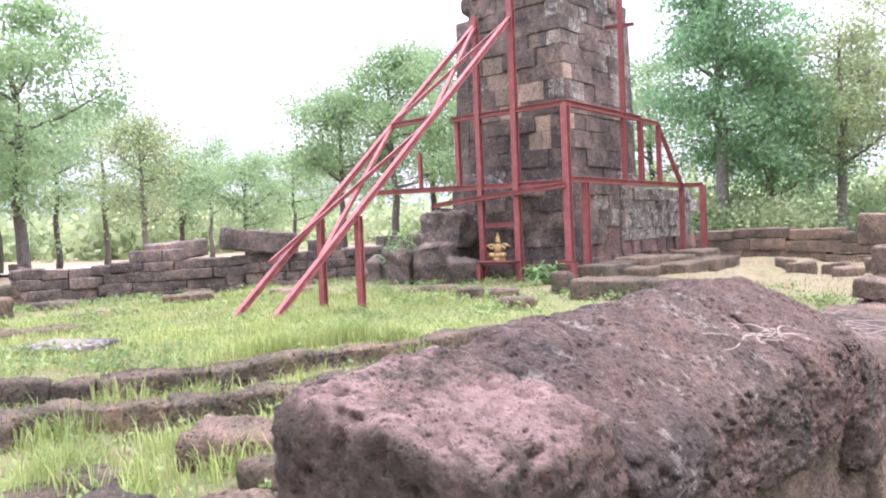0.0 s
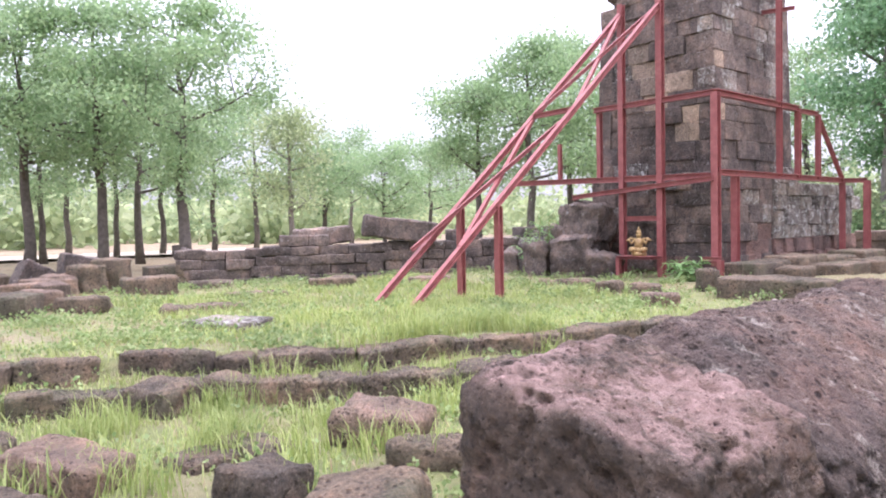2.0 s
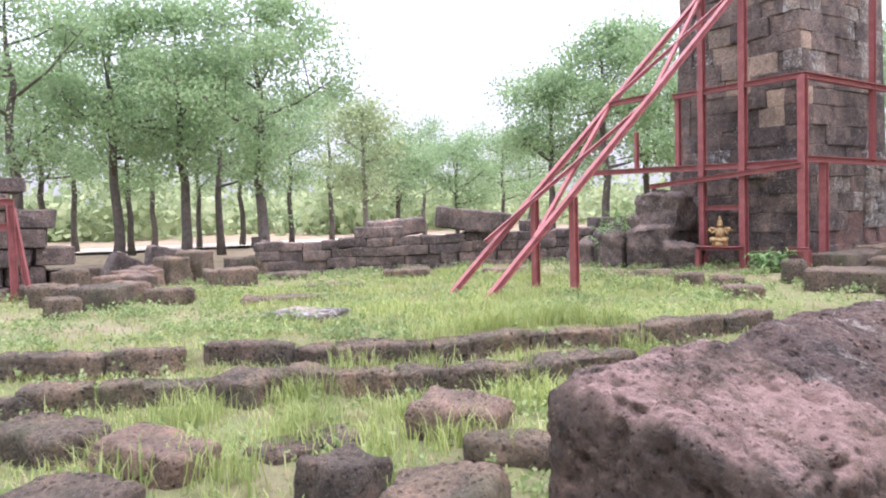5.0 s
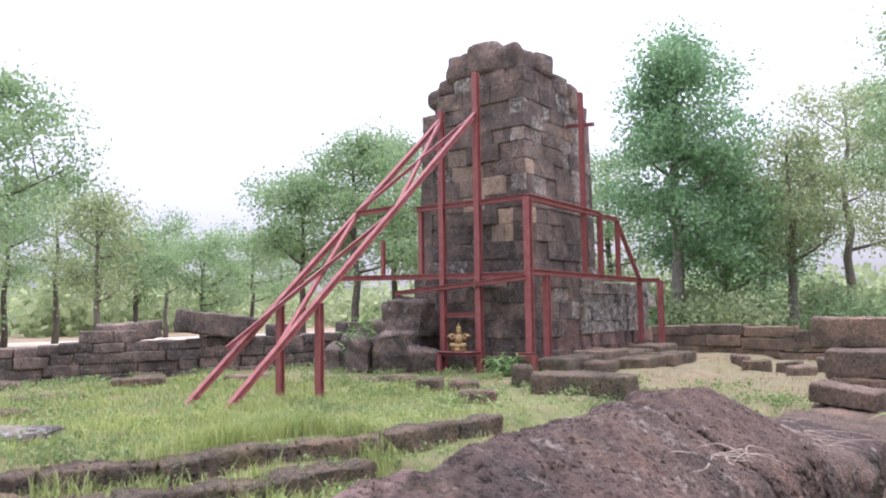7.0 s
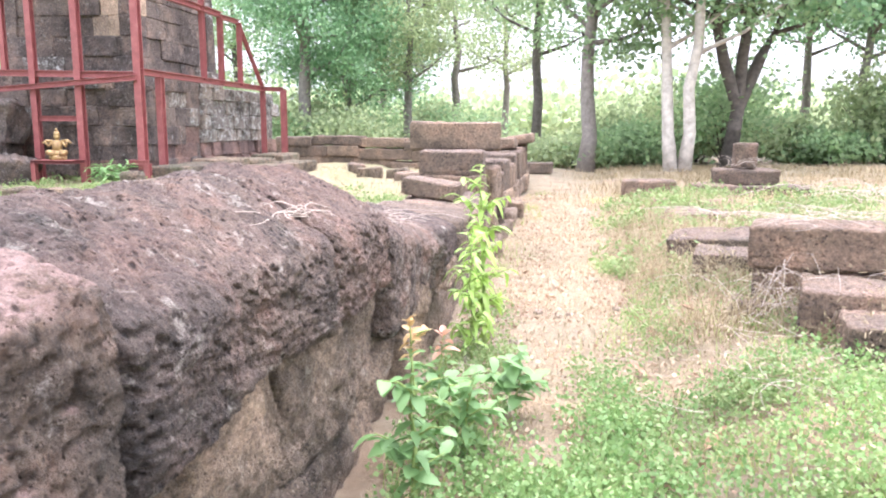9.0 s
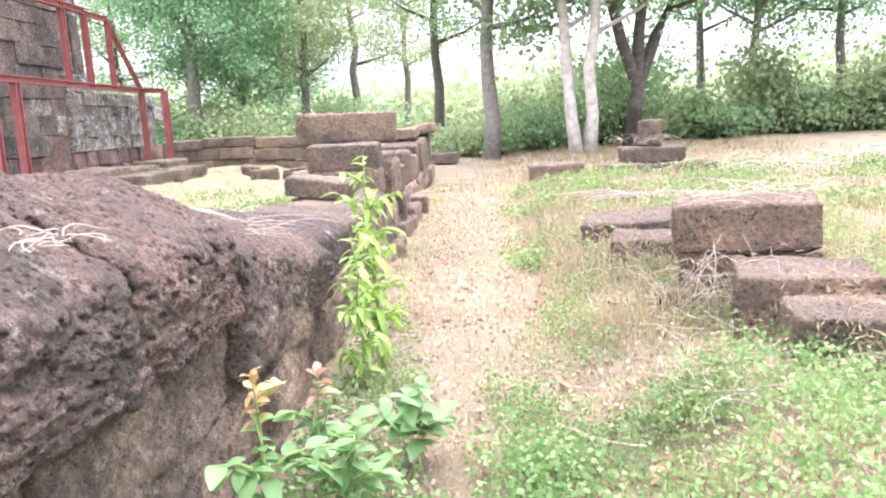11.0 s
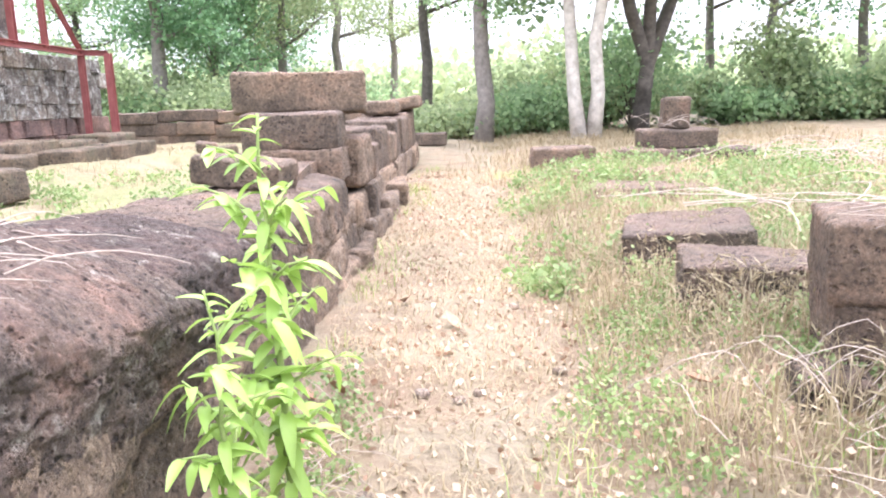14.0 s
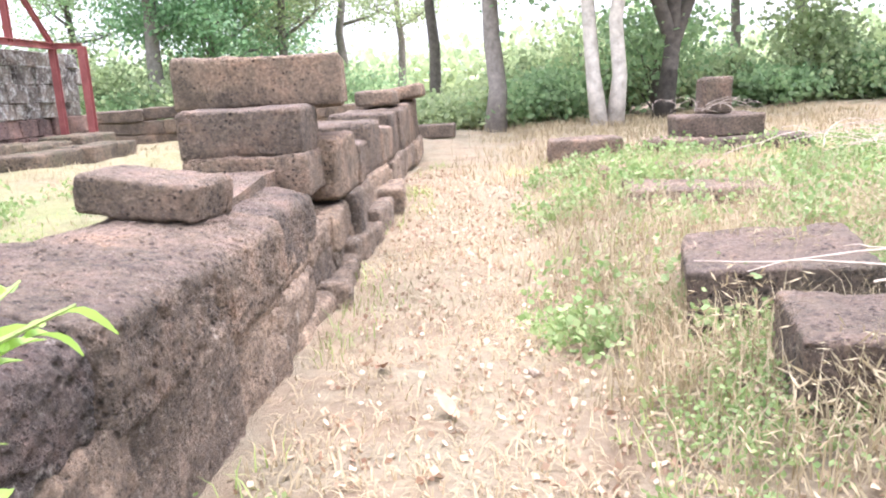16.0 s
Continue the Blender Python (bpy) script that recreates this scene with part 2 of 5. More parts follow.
def height(x, y):
    """The ground: a path outside the wall, a sunk strip inside it, then a terrace; the land rises slowly to the back."""
    x, y = np.asarray(x, float), np.asarray(y, float)
    rise = 0.22 * smooth(7.5, 16, y)
    path = rise + (0.28 * smooth(0.7, 1.5, x) + 0.12 * smooth(1.5, 4.0, x)) * (1 - 0.6 * smooth(8, 16, y)) * smooth(-1.0, 3.5, y) + 0.12 * smooth(4.0, 12.0, x)
    path = path + 0.14 * smooth(0.9, -0.6, x) * 0.4
    t = terrace_x(y)
    low = 0.08 + 0.32 * smooth(7.5, 13, y)
    mid = np.maximum(low, 0.25 + 0.17 * smooth(7.5, 13, y))
    high = 0.44 + 0.08 * smooth(6, 14, y)
    court = low + (mid - low) * smooth(t + 1.0, t + 0.75, x) + (high - mid) * smooth(t + 0.22, t - 0.02, x)
    far = smooth(-14, -24, x)
    court = court * (1 - far) + 0.15 * far
    inside = smooth(-0.95, -1.3, x) * smooth(26, 22, y)
    z = path * (1 - inside) + court * inside
    away = smooth(24, 60, np.hypot(x + 3, y - 8))
    z = z * (1 - away) + 0.3 * away
    wob = 0.035 * np.sin(1.7 * x + 0.6 * y) * np.cos(1.3 * y - 0.4 * x) + 0.02 * np.sin(4.1 * x - 2.3 * y) * np.cos(3.7 * y + 1.1 * x)
    return z + wob * (1 - 0.5 * away)


def ground_z(x, y):
    return float(height(x, y))


def ground_material():
    m, n, l, b = material("ground_soil_and_grass", 1.0)
    pos = n.new("ShaderNodeNewGeometry").outputs["Position"]
    xyz = n.new("ShaderNodeSeparateXYZ")
    l.new(pos, xyz.inputs[0])
    soil = ramp(n, l, noise_at(n, l, 2.2, 8, 0.7, pos), [(0.32, (0.16, 0.108, 0.068)), (0.5, (0.27, 0.195, 0.125)), (0.68, (0.37, 0.285, 0.19))])
    dry = ramp(n, l, noise_at(n, l, 9.0, 8, 0.75, pos), [(0.3, (0.2, 0.16, 0.105)), (0.7, (0.36, 0.3, 0.205))])
    green = ramp(n, l, noise_at(n, l, 7.0, 8, 0.75, pos), [(0.3, (0.1, 0.14, 0.045)), (0.7, (0.25, 0.27, 0.1))])
    c = mix(n, l, ramp(n, l, noise_at(n, l, 1.3, 6, 0.7, pos), [(0.42, (0, 0, 0)), (0.6, (1, 1, 1))]), soil, dry)
    wob = noise_at(n, l, 0.8, 5, 0.7, pos)
    add = n.new("ShaderNodeMath")
    add.operation = "MULTIPLY_ADD"
    l.new(wob, add.inputs[0])
    add.inputs[1].default_value = 2.4
    l.new(xyz.outputs[0], add.inputs[2])
    inside = n.new("ShaderNodeMapRange")
    l.new(add.outputs[0], inside.inputs["Value"])
    for key, v in (("From Min", 0.0), ("From Max", -1.4), ("To Min", 0.0), ("To Max", 1.0)):
        inside.inputs[key].default_value = v
    lush = n.new("ShaderNodeMath")
    lush.operation = "MULTIPLY"
    l.new(inside.outputs[0], lush.inputs[0])
    l.new(ramp(n, l, noise_at(n, l, 0.9, 6, 0.7, pos), [(0.32, (0.15, 0.15, 0.15)), (0.55, (0.95, 0.95, 0.95))]), lush.inputs[1])
    west = n.new("ShaderNodeMapRange")
    l.new(xyz.outputs[0], west.inputs["Value"])
    for key, v in (("From Min", -17.0), ("From Max", -22.0), ("To Min", 1.0), ("To Max", 0.1)):
        west.inputs[key].default_value = v
    lush2 = n.new("ShaderNodeMath")
    lush2.operation = "MULTIPLY"
    l.new(lush.outputs[0], lush2.inputs[0])
    l.new(west.outputs[0], lush2.inputs[1])
    back = n.new("ShaderNodeMapRange")
    l.new(xyz.outputs[1], back.inputs["Value"])
    for key, v in (("From Min", 10.0), ("From Max", 14.0), ("To Min", 1.0), ("To Max", 0.5)):
        back.inputs[key].default_value = v
    lush3 = n.new("ShaderNodeMath")
    lush3.operation = "MULTIPLY"
    l.new(lush2.outputs[0], lush3.inputs[0])
    l.new(back.outputs[0], lush3.inputs[1])
    c = mix(n, l, lush3.outputs[0], c, green)
    l.new(c, b.inputs["Base Color"])
    bump(n, l, b, noise_at(n, l, 14.0, 10, 0.8, pos), 0.9, 0.06)
    return m


GROUND = ground_material()


# ---- mesh helpers ----
def mesh_object(name, verts, faces, mat, parent=None, label="", smooth_faces=False):
    me = bpy.data.meshes.new(name)
    me.from_pydata([tuple(v) for v in verts], [], [tuple(f) for f in faces])
    me.materials.append(mat)
    if smooth_faces:
        me.shade_smooth()
    ob = new(name, me)
    if parent is not None:
        ob.parent = parent
    if label:
        ob["label"] = label
    return ob


def part(name, bm, mat, parent=None, label=""):
    me = bpy.data.meshes.new(name)
    bm.to_mesh(me)
    bm.free()
    me.materials.append(mat)
    ob = new(name, me)
    if parent is not None:
        ob.parent = parent
    if label:
        ob["label"] = label
    return ob


def rounded_grid(size, step, radius):
    """A box of that size as six grids, with rounded edges: points, outward directions, faces."""
    half = np.array(size) / 2
    pts, nrm, faces = [], [], []
    for axis in range(3):
        for sign in (-1, 1):
            u, v = (axis + 1) % 3, (axis + 2) % 3
            lines = []
            for w in (u, v):
                flat = half[w] - radius
                rim = radius * np.array([0.75, 0.4]) if step < 0.03 else radius * np.array([0.45])
                inner_line = np.linspace(-flat, flat, max(2, int(2 * flat / step)) + 1)
                lines.append(np.concatenate([[-half[w]], -flat - rim, inner_line, flat + rim[::-1], [half[w]]]) / half[w])
            nu, nv = len(lines[0]) - 1, len(lines[1]) - 1
            a, c = np.meshgrid(lines[0], lines[1], indexing="ij")
            p = np.zeros((a.size, 3))
            p[:, axis], p[:, u], p[:, v] = sign * half[axis], a.ravel() * half[u], c.ravel() * half[v]
            inner = np.clip(p, -(half - radius), half - radius)
            d = p - inner
            d /= np.maximum(np.linalg.norm(d, axis=1, keepdims=True), 1e-9)
            start = len(pts)
            pts.extend(inner + d * radius)
            nrm.extend(d)
            for i in range(nu):
                for j in range(nv):
                    k = start + i * (nv + 1) + j
                    f = (k, k + nv + 1, k + nv + 2, k + 1)
                    faces.append(f if sign > 0 else f[::-1])
    return np.array(pts), np.array(nrm), faces


def rough_block(name, size, at, turn=0, tilt=(0, 0), step=0.06, radius=0.05, lump=0.03, pits=0.0, mat=STONE_WALL, parent=None, label="", seed=0, shoulder=0.0, fall=0.0):
    """A worn laterite block: a rounded box, lumpy, with pits eaten into it. at: the middle of its underside.
    shoulder: how far its top sinks towards +x; fall: how far it sinks for each metre along y."""
    p, d, faces = rounded_grid(size, step, min(radius, min(size) * 0.45))
    off = Vector((seed * 3.17, seed * 1.71, seed * 0.93))
    out = np.zeros(len(p))
    for i, q in enumerate(p):
        v = Vector(q) + off
        o = lump * (noise.noise(v * 1.9) + 0.55 * noise.noise(v * 5.3) + 0.32 * noise.noise(v * 12))
        if pits:
            w = noise.noise(v * 26)
            o -= pits * max(0.0, w - 0.15) * 2.4
            o += pits * 0.45 * noise.noise(v * 48)
        out[i] = o
    p = p + d * out[:, None]
    if shoulder or fall:
        high = np.clip(p[:, 2] / size[2] + 0.5, 0, 1)
        across = np.clip((p[:, 0] / size[0] + 0.5 - 0.15) / 0.85, 0, 1)
        p[:, 2] -= high * (shoulder * across ** 1.7 + fall * p[:, 1])
    p[:, 2] += size[2] / 2
    ob = mesh_object(name, p, faces, mat, parent, label, True)
    ob.matrix_basis = pose(*at, tilt[0], tilt[1], turn)
    # weld the seams of the six grids
    bm = bmesh.new()
    bm.from_mesh(ob.data)
    bmesh.ops.remove_doubles(bm, verts=bm.verts, dist=0.0004)
    bm.to_mesh(ob.data)
    bm.free()
    ob.data.shade_smooth()
    return ob


def stone(name, label, size, at, group="", category="stone block", **more):
    ob = rough_block(name, size, at, **more)
    return tagged(ob, label, category, group)


def tube(points, radii, sides=7):
    """A tapered tube along points: vertices and faces."""
    verts, faces = [], []
    pts = [Vector(p) for p in points]
    for i, p in enumerate(pts):
        d = (pts[min(i + 1, len(pts) - 1)] - pts[max(i - 1, 0)]).normalized()
        a = d.orthogonal().normalized() if abs(d.z) > 0.9 else d.cross(Vector((0, 0, 1))).normalized()
        b = d.cross(a)
        for k in range(sides):
            w = 2 * math.pi * k / sides
            verts.append(p + (a * math.cos(w) + b * math.sin(w)) * radii[i])
    for i in range(len(pts) - 1):
        for k in range(sides):
            q = (k + 1) % sides
            faces.append((i * sides + k, i * sides + q, (i + 1) * sides + q, (i + 1) * sides + k))
    faces.append(tuple(range(sides))[::-1])
    faces.append(tuple(range((len(pts) - 1) * sides, len(pts) * sides)))
    return verts, faces


def join(pieces):
    verts, faces = [], []
    for v, f in pieces:
        s = len(verts)
        verts.extend(v)
        faces.extend(tuple(i + s for i in g) for g in f)
    return verts, faces


# ---- ground ----
def spread(lo, hi, fine, near_lo, near_hi):
    mid = np.arange(near_lo, near_hi + fine / 2, fine)
    left = near_lo - np.geomspace(fine, near_lo - lo, 26)[::-1]
    right = near_hi + np.geomspace(fine, hi - near_hi, 26)
    return np.concatenate([left, mid, right])


gx = spread(-900, 900, 0.14, -19, 8)
gy = spread(-900, 900, 0.14, -4, 24)
GX, GY = np.meshgrid(gx, gy, indexing="ij")
GZ = height(GX, GY)
verts = np.stack([GX.ravel(), GY.ravel(), GZ.ravel()], 1)
ny = len(gy)
faces = [(i * ny + j, (i + 1) * ny + j, (i + 1) * ny + j + 1, i * ny + j + 1) for i in range(len(gx) - 1) for j in range(ny - 1)]
ground = mesh_object("ground", verts, faces, GROUND, None, "", True)
tagged(ground, "dry earth path with patchy weeds and green grass", "ground", kind="structure")


# ---- the long laterite wall beside the path ----
def wall_face(y):
    return -0.70 - 0.018 * min(max(y - 3.0, 0), 7.0)


wall_core = new("wall_east", None)
bmw = bmesh.new()
ys = [1.15, 3.6, 6.4, 9.2, 12, 16, 20]
rows = []
for y in ys:
    f = wall_face(y)
    z0 = ground_z(f + 0.3, y) - 0.3
    top = 0.7 if y < 9 else 0.75 + 0.02 * y
    rows.append([bmw.verts.new(c) for c in ((f - 0.62, y, z0), (f - 0.3, y, z0), (f - 0.3, y, top), (f - 0.62, y, top))])
for a, b in zip(rows, rows[1:]):
    for k in range(4):
        bmw.faces.new((a[k], a[(k + 1) % 4], b[(k + 1) % 4], b[k]))
bmw.faces.new(rows[0][::-1])
bmw.faces.new(rows[-1])
me = bpy.data.meshes.new("wall_east")
bmw.to_mesh(me)
bmw.free()
me.materials.append(STONE_WALL)
bpy.data.objects.remove(wall_core)
wall_core = tagged(new("wall_east", me), "ruined wall of huge worn laterite blocks", "wall", kind="structure")

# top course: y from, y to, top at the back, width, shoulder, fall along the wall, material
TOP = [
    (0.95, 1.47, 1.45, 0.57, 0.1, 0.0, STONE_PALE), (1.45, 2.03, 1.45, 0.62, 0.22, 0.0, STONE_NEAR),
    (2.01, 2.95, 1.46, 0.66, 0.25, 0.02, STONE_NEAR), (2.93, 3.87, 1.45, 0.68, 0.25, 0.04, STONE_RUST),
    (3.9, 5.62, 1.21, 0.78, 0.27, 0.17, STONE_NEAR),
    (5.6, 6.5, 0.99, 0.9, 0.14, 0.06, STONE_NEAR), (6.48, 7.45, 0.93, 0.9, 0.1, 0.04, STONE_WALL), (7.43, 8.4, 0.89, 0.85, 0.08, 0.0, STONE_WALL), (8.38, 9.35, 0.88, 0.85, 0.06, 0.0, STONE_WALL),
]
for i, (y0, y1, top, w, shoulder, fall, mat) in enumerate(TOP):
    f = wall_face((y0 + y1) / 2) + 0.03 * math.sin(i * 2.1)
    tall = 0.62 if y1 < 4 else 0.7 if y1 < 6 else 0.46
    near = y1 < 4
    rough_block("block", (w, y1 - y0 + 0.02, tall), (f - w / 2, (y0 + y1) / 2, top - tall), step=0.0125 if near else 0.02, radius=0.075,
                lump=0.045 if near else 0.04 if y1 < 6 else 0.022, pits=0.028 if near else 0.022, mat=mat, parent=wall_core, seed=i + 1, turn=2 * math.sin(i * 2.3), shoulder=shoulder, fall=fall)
# lower courses, worn back under the top course
k = 20
y = 0.98
while y < 13:
    n_len = random.uniform(0.55, 0.95)
    f = wall_face(y + n_len / 2)
    z = ground_z(f + 0.2, y) - 0.12
    near = y < 3.6
    lip = 0.9 if near else 0.75 if y < 5.2 else 0.54
    while z < lip - 0.15:
        tall = min(random.uniform(0.34, 0.5), lip - z)
        if lip - z - tall < 0.15:
            tall = lip - z
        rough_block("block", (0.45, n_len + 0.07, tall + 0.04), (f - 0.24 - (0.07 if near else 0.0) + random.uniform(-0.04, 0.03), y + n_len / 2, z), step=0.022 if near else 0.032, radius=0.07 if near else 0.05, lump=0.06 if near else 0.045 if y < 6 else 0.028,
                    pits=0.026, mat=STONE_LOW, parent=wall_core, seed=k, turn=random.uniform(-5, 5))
        k += 1
        z += tall + 0.004
    y += n_len + 0.006

# big blocks lying on the wall
GR = "loose blocks on the wall"
stone("stone_block", "tilted dark laterite slab lying loose on the wall", (0.6, 0.42, 0.19), (-1.32, 8.15, 0.89), GR, turn=-4, tilt=(0, 7), radius=0.035, pits=0.01, step=0.04, lump=0.025, seed=61)
stone("stone_block", "long dark laterite block stacked on the wall", (0.8, 0.8, 0.32), (-1.36, 9.95, 1.02), GR, turn=4, radius=0.035, pits=0.01, step=0.045, lump=0.02, seed=62)
stone("stone_block", "thick laterite block in a stack on the wall", (0.82, 0.85, 0.3), (-1.34, 9.95, 0.74), GR, turn=3, radius=0.035, pits=0.01, step=0.045, lump=0.02, seed=63)
stone("stone_block", "heavy dark laterite slab topping the stack", (1.2, 0.8, 0.37), (-1.42, 10.6, 1.33), GR, turn=6, radius=0.035, pits=0.01, step=0.045, lump=0.025, seed=64)
for i, (y0, y1, z0, z1) in enumerate([(10.25, 11.1, 0.2, 1.1), (11.1, 11.9, 0.2, 0.98), (11.9, 12.7, 0.2, 1.12), (12.7, 13.6, 0.2, 1.03), (13.6, 14.6, 0.2, 1.16), (14.6, 15.6, 0.3, 1.18), (15.6, 16.6, 0.3, 1.22), (16.6, 17.6, 0.3, 1.28)]):
    rough_block("block", (0.75, y1 - y0 + 0.02, z1 - 0.62), (-1.22 + 0.02 * math.sin(i * 2.6), (y0 + y1) / 2, 0.62), step=0.04, radius=0.05, lump=0.025, pits=0.02, mat=STONE_WALL, parent=wall_core, seed=70 + i, turn=3 * math.sin(i * 1.9))
    rough_block("block", (0.78, y1 - y0 + 0.02, 0.64 - z0), (-1.2 + 0.03 * math.cos(i * 2.1), (y0 + y1) / 2 + 0.35, z0), step=0.04, radius=0.045, lump=0.028, pits=0.02, mat=STONE_LOW, parent=wall_core, seed=340 + i, turn=2 * math.cos(i * 1.9))
for i, (x, y, sx, sy, sz) in enumerate([(-0.92, 8.9, 0.3, 0.9, 0.16), (-0.88, 9.8, 0.34, 0.9, 0.2), (-0.88, 10.7, 0.36, 0.9, 0.26), (-0.86, 11.6, 0.36, 0.9, 0.3), (-0.82, 12.5, 0.4, 0.9, 0.34)]):
    stone("footing_stone", "worn laterite footing stone at the wall's foot", (sx, sy, sz), (x, y, ground_z(x, y) - 0.08), "footing stones", "footing stone", turn=7 * math.sin(i * 2), step=0.05, radius=0.04, lump=0.04, pits=0.014, mat=STONE_LOW, seed=280 + i)
stone("stone_block", "small flat laterite slab on the far wall", (0.5, 0.9, 0.2), (-1.2, 15.2, 1.22), GR, step=0.06, lump=0.02, seed=77)
stone("stone_block", "wedge-shaped laterite slab leaning on the far wall", (0.55, 1.1, 0.2), (-0.95, 16.6, 1.27), GR, step=0.06, lump=0.02, seed=78, tilt=(0, -9))

# ---- ruins on the other side of the path ----
GR = "fallen blocks beside the path"
MORE = dict(step=0.035, radius=0.03, lump=0.022, pits=0.01, mat=STONE_BLOCK)
stone("stone_block", "square laterite block standing under dry thorny twigs", (0.92, 0.6, 0.32), (2.03, 6.14, 0.63), GR, turn=-16, seed=81, tilt=(0, -1.5), **MORE)
stone("stone_block", "rough laterite block under another block", (0.9, 0.58, 0.4), (2.05, 6.15, 0.23), GR, turn=-14, seed=82, **MORE)
stone("stone_block", "small broken laterite stone at a stack's foot", (0.25, 0.35, 0.22), (1.52, 5.95, 0.17), GR, turn=-10, seed=91, **MORE)
stone("stone_block", "rounded laterite block half sunk in dry weeds", (0.75, 0.6, 0.46), (2.1, 5.35, 0.18), GR, turn=-14, seed=83, **MORE)
stone("stone_block", "broken laterite block with a light worn top", (0.85, 0.5, 0.42), (2.24, 4.78, 0.12), GR, turn=-10, seed=94, **MORE)
stone("stone_block", "flat reddish laterite slab among weeds", (0.85, 0.95, 0.34), (1.7, 8.5, 0.2), GR, turn=-14, tilt=(0, -4), seed=84, **MORE)
stone("stone_block", "flat-topped laterite block among weeds", (0.75, 0.62, 0.4), (1.7, 7.3, 0.14), GR, turn=-12, seed=85, **MORE)
GR = "pile of blocks beyond the path"
stone("stone_block", "upright pinkish laterite block topping a pile", (0.42, 0.4, 0.5), (3.38, 15.4, 0.86), GR, step=0.06, mat=STONE_BLOCK, seed=86)
stone("stone_block", "wide laterite block in a pile", (1.15, 0.7, 0.3), (3.4, 15.4, 0.57), GR, step=0.06, mat=STONE_BLOCK, seed=87)
stone("stone_block", "wide laterite block at the foot of a pile", (1.5, 0.8, 0.34), (3.75, 15.2, 0.24), GR, step=0.06, mat=STONE_BLOCK, seed=88)
stone("stone_block", "low laterite block in dry grass", (1.0, 0.6, 0.4), (1.65, 15.6, 0.22), GR, step=0.06, mat=STONE_BLOCK, seed=89)
stone("stone_block", "long flat laterite kerb in dry grass", (1.35, 0.5, 0.26), (2.15, 13.0, 0.22), GR, step=0.06, mat=STONE_BLOCK, seed=90)

stone("stone_block", "flat laterite paving slab sunk in dry grass", (1.2, 0.75, 0.28), (2.1, 11.5, 0.18), GR, turn=-6, step=0.06, radius=0.03, lump=0.02, mat=STONE_BLOCK, seed=92)
stone("stone_block", "half-buried laterite stone beside a pile", (0.7, 0.5, 0.4), (2.75, 15.0, 0.2), GR, turn=14, step=0.06, radius=0.05, lump=0.04, mat=STONE_BLOCK, seed=93)

# ---- tower ----
tower = tagged(new("tower", None), "ruined temple tower of dark weathered laterite blocks", "tower")
tower.location = (-9.6, 15.4, 0.5)
TX0, TX1, TY0, TY1 = -11.0, -8.25, 14.0, 17.1


def variant(seed):
    """A small bevelled block of unit size, unevenly worn."""
    rnd = random.Random(seed)
    bm = bmesh.new()
    bmesh.ops.create_cube(bm, size=1.0)
    for v in bm.verts:
        v.co += Vector((rnd.uniform(-0.05, 0.05), rnd.uniform(-0.05, 0.05), rnd.uniform(-0.04, 0.04)))
    bmesh.ops.bevel(bm, geom=bm.edges[:], offset=0.06, segments=1, affect="EDGES")
    return bm


def variant_mesh(seed, mat):
    bm = variant(seed)
    me = bpy.data.meshes.new("block")
    bm.to_mesh(me)
    bm.free()
    me.materials.append(mat)
    return me


MESHES = {m.name: [variant_mesh(s, m) for s in range(6)] for m in (STONE_TOWER, STONE_MOSSY, SANDSTONE, STONE_RED)}


def place(name, mat, size, at, parent):
    ob = new(name, random.choice(MESHES[mat.name]))
    ob.parent = parent
    ob.matrix_basis = Matrix.Translation(Vector(at) - parent.location) @ Matrix.Diagonal((*size, 1))
    return ob


def outline(z):
    """The tower's plan at a height: x from, x to, y from, y to."""
    if z < 2.5:
        return -11.3, -8.2, 13.9, 17.3
    lean = 0.05 * (z - 2.5)
    return -11.25 + lean, -8.25 - 0.25 * lean, 14.0 + 0.2 * lean, 17.3 - 0.5 * lean


def ragged_top(x, y):
    """How high the broken top stands."""
    if x < -10.75:
        return 6.75
    if x < -10.35:
        return 7.1
    return 7.45 if y < 15.7 else 7.05 if y < 16.7 else 6.7


hidden = []
z = 0.35
course = 0
while z < 7.9:
    tall = random.uniform(0.27, 0.4)
    x0, x1, y0, y1 = outline(z)
    for side in range(4):
        a, b = (x0, x1) if side in (0, 2) else (y0, y1)
        at = a
        while at < b - 0.05:
            n_len = min(random.uniform(0.3, 0.95), b - at)
            if b - at - n_len < 0.16:
                n_len = b - at
            mid = at + n_len / 2
            proud = random.uniform(-0.05, 0.035) if side == 0 else random.uniform(-0.025, 0.02)
            deep = 0.36
            x, y = {0: (mid, y0 + deep / 2 - proud), 1: (x1 - deep / 2 + proud, mid), 2: (mid, y1 - deep / 2), 3: (x0 + deep / 2, mid)}[side]
            size = (n_len + 0.02, deep, tall + 0.015) if side in (0, 2) else (deep, n_len + 0.02, tall + 0.015)
            at += n_len
            if z + tall > ragged_top(x, y):
                continue
            mat = STONE_TOWER
            r = random.random()
            if z < 1.4:
                mat = STONE_RED if r < 0.45 else STONE_TOWER
            elif side == 0 and 2.9 < z < 5.3 and x > -10.3 and r < 0.22 + 0.3 * (3.3 < z < 4.4 and x > -9.2):
                mat = SANDSTONE
            elif side == 1 and 3.9 < z < 6.2 and r < 0.5:
                mat = STONE_MOSSY
            elif r < 0.08:
                mat = STONE_MOSSY
            if side > 1:
                hidden.append((size, (x, y, z + tall / 2)))
                continue
            place("block", mat, size, (x, y, z + tall / 2), tower)
    z += tall
    course += 1
x0, x1, y0, y1 = outline(3)
bm = bmesh.new()
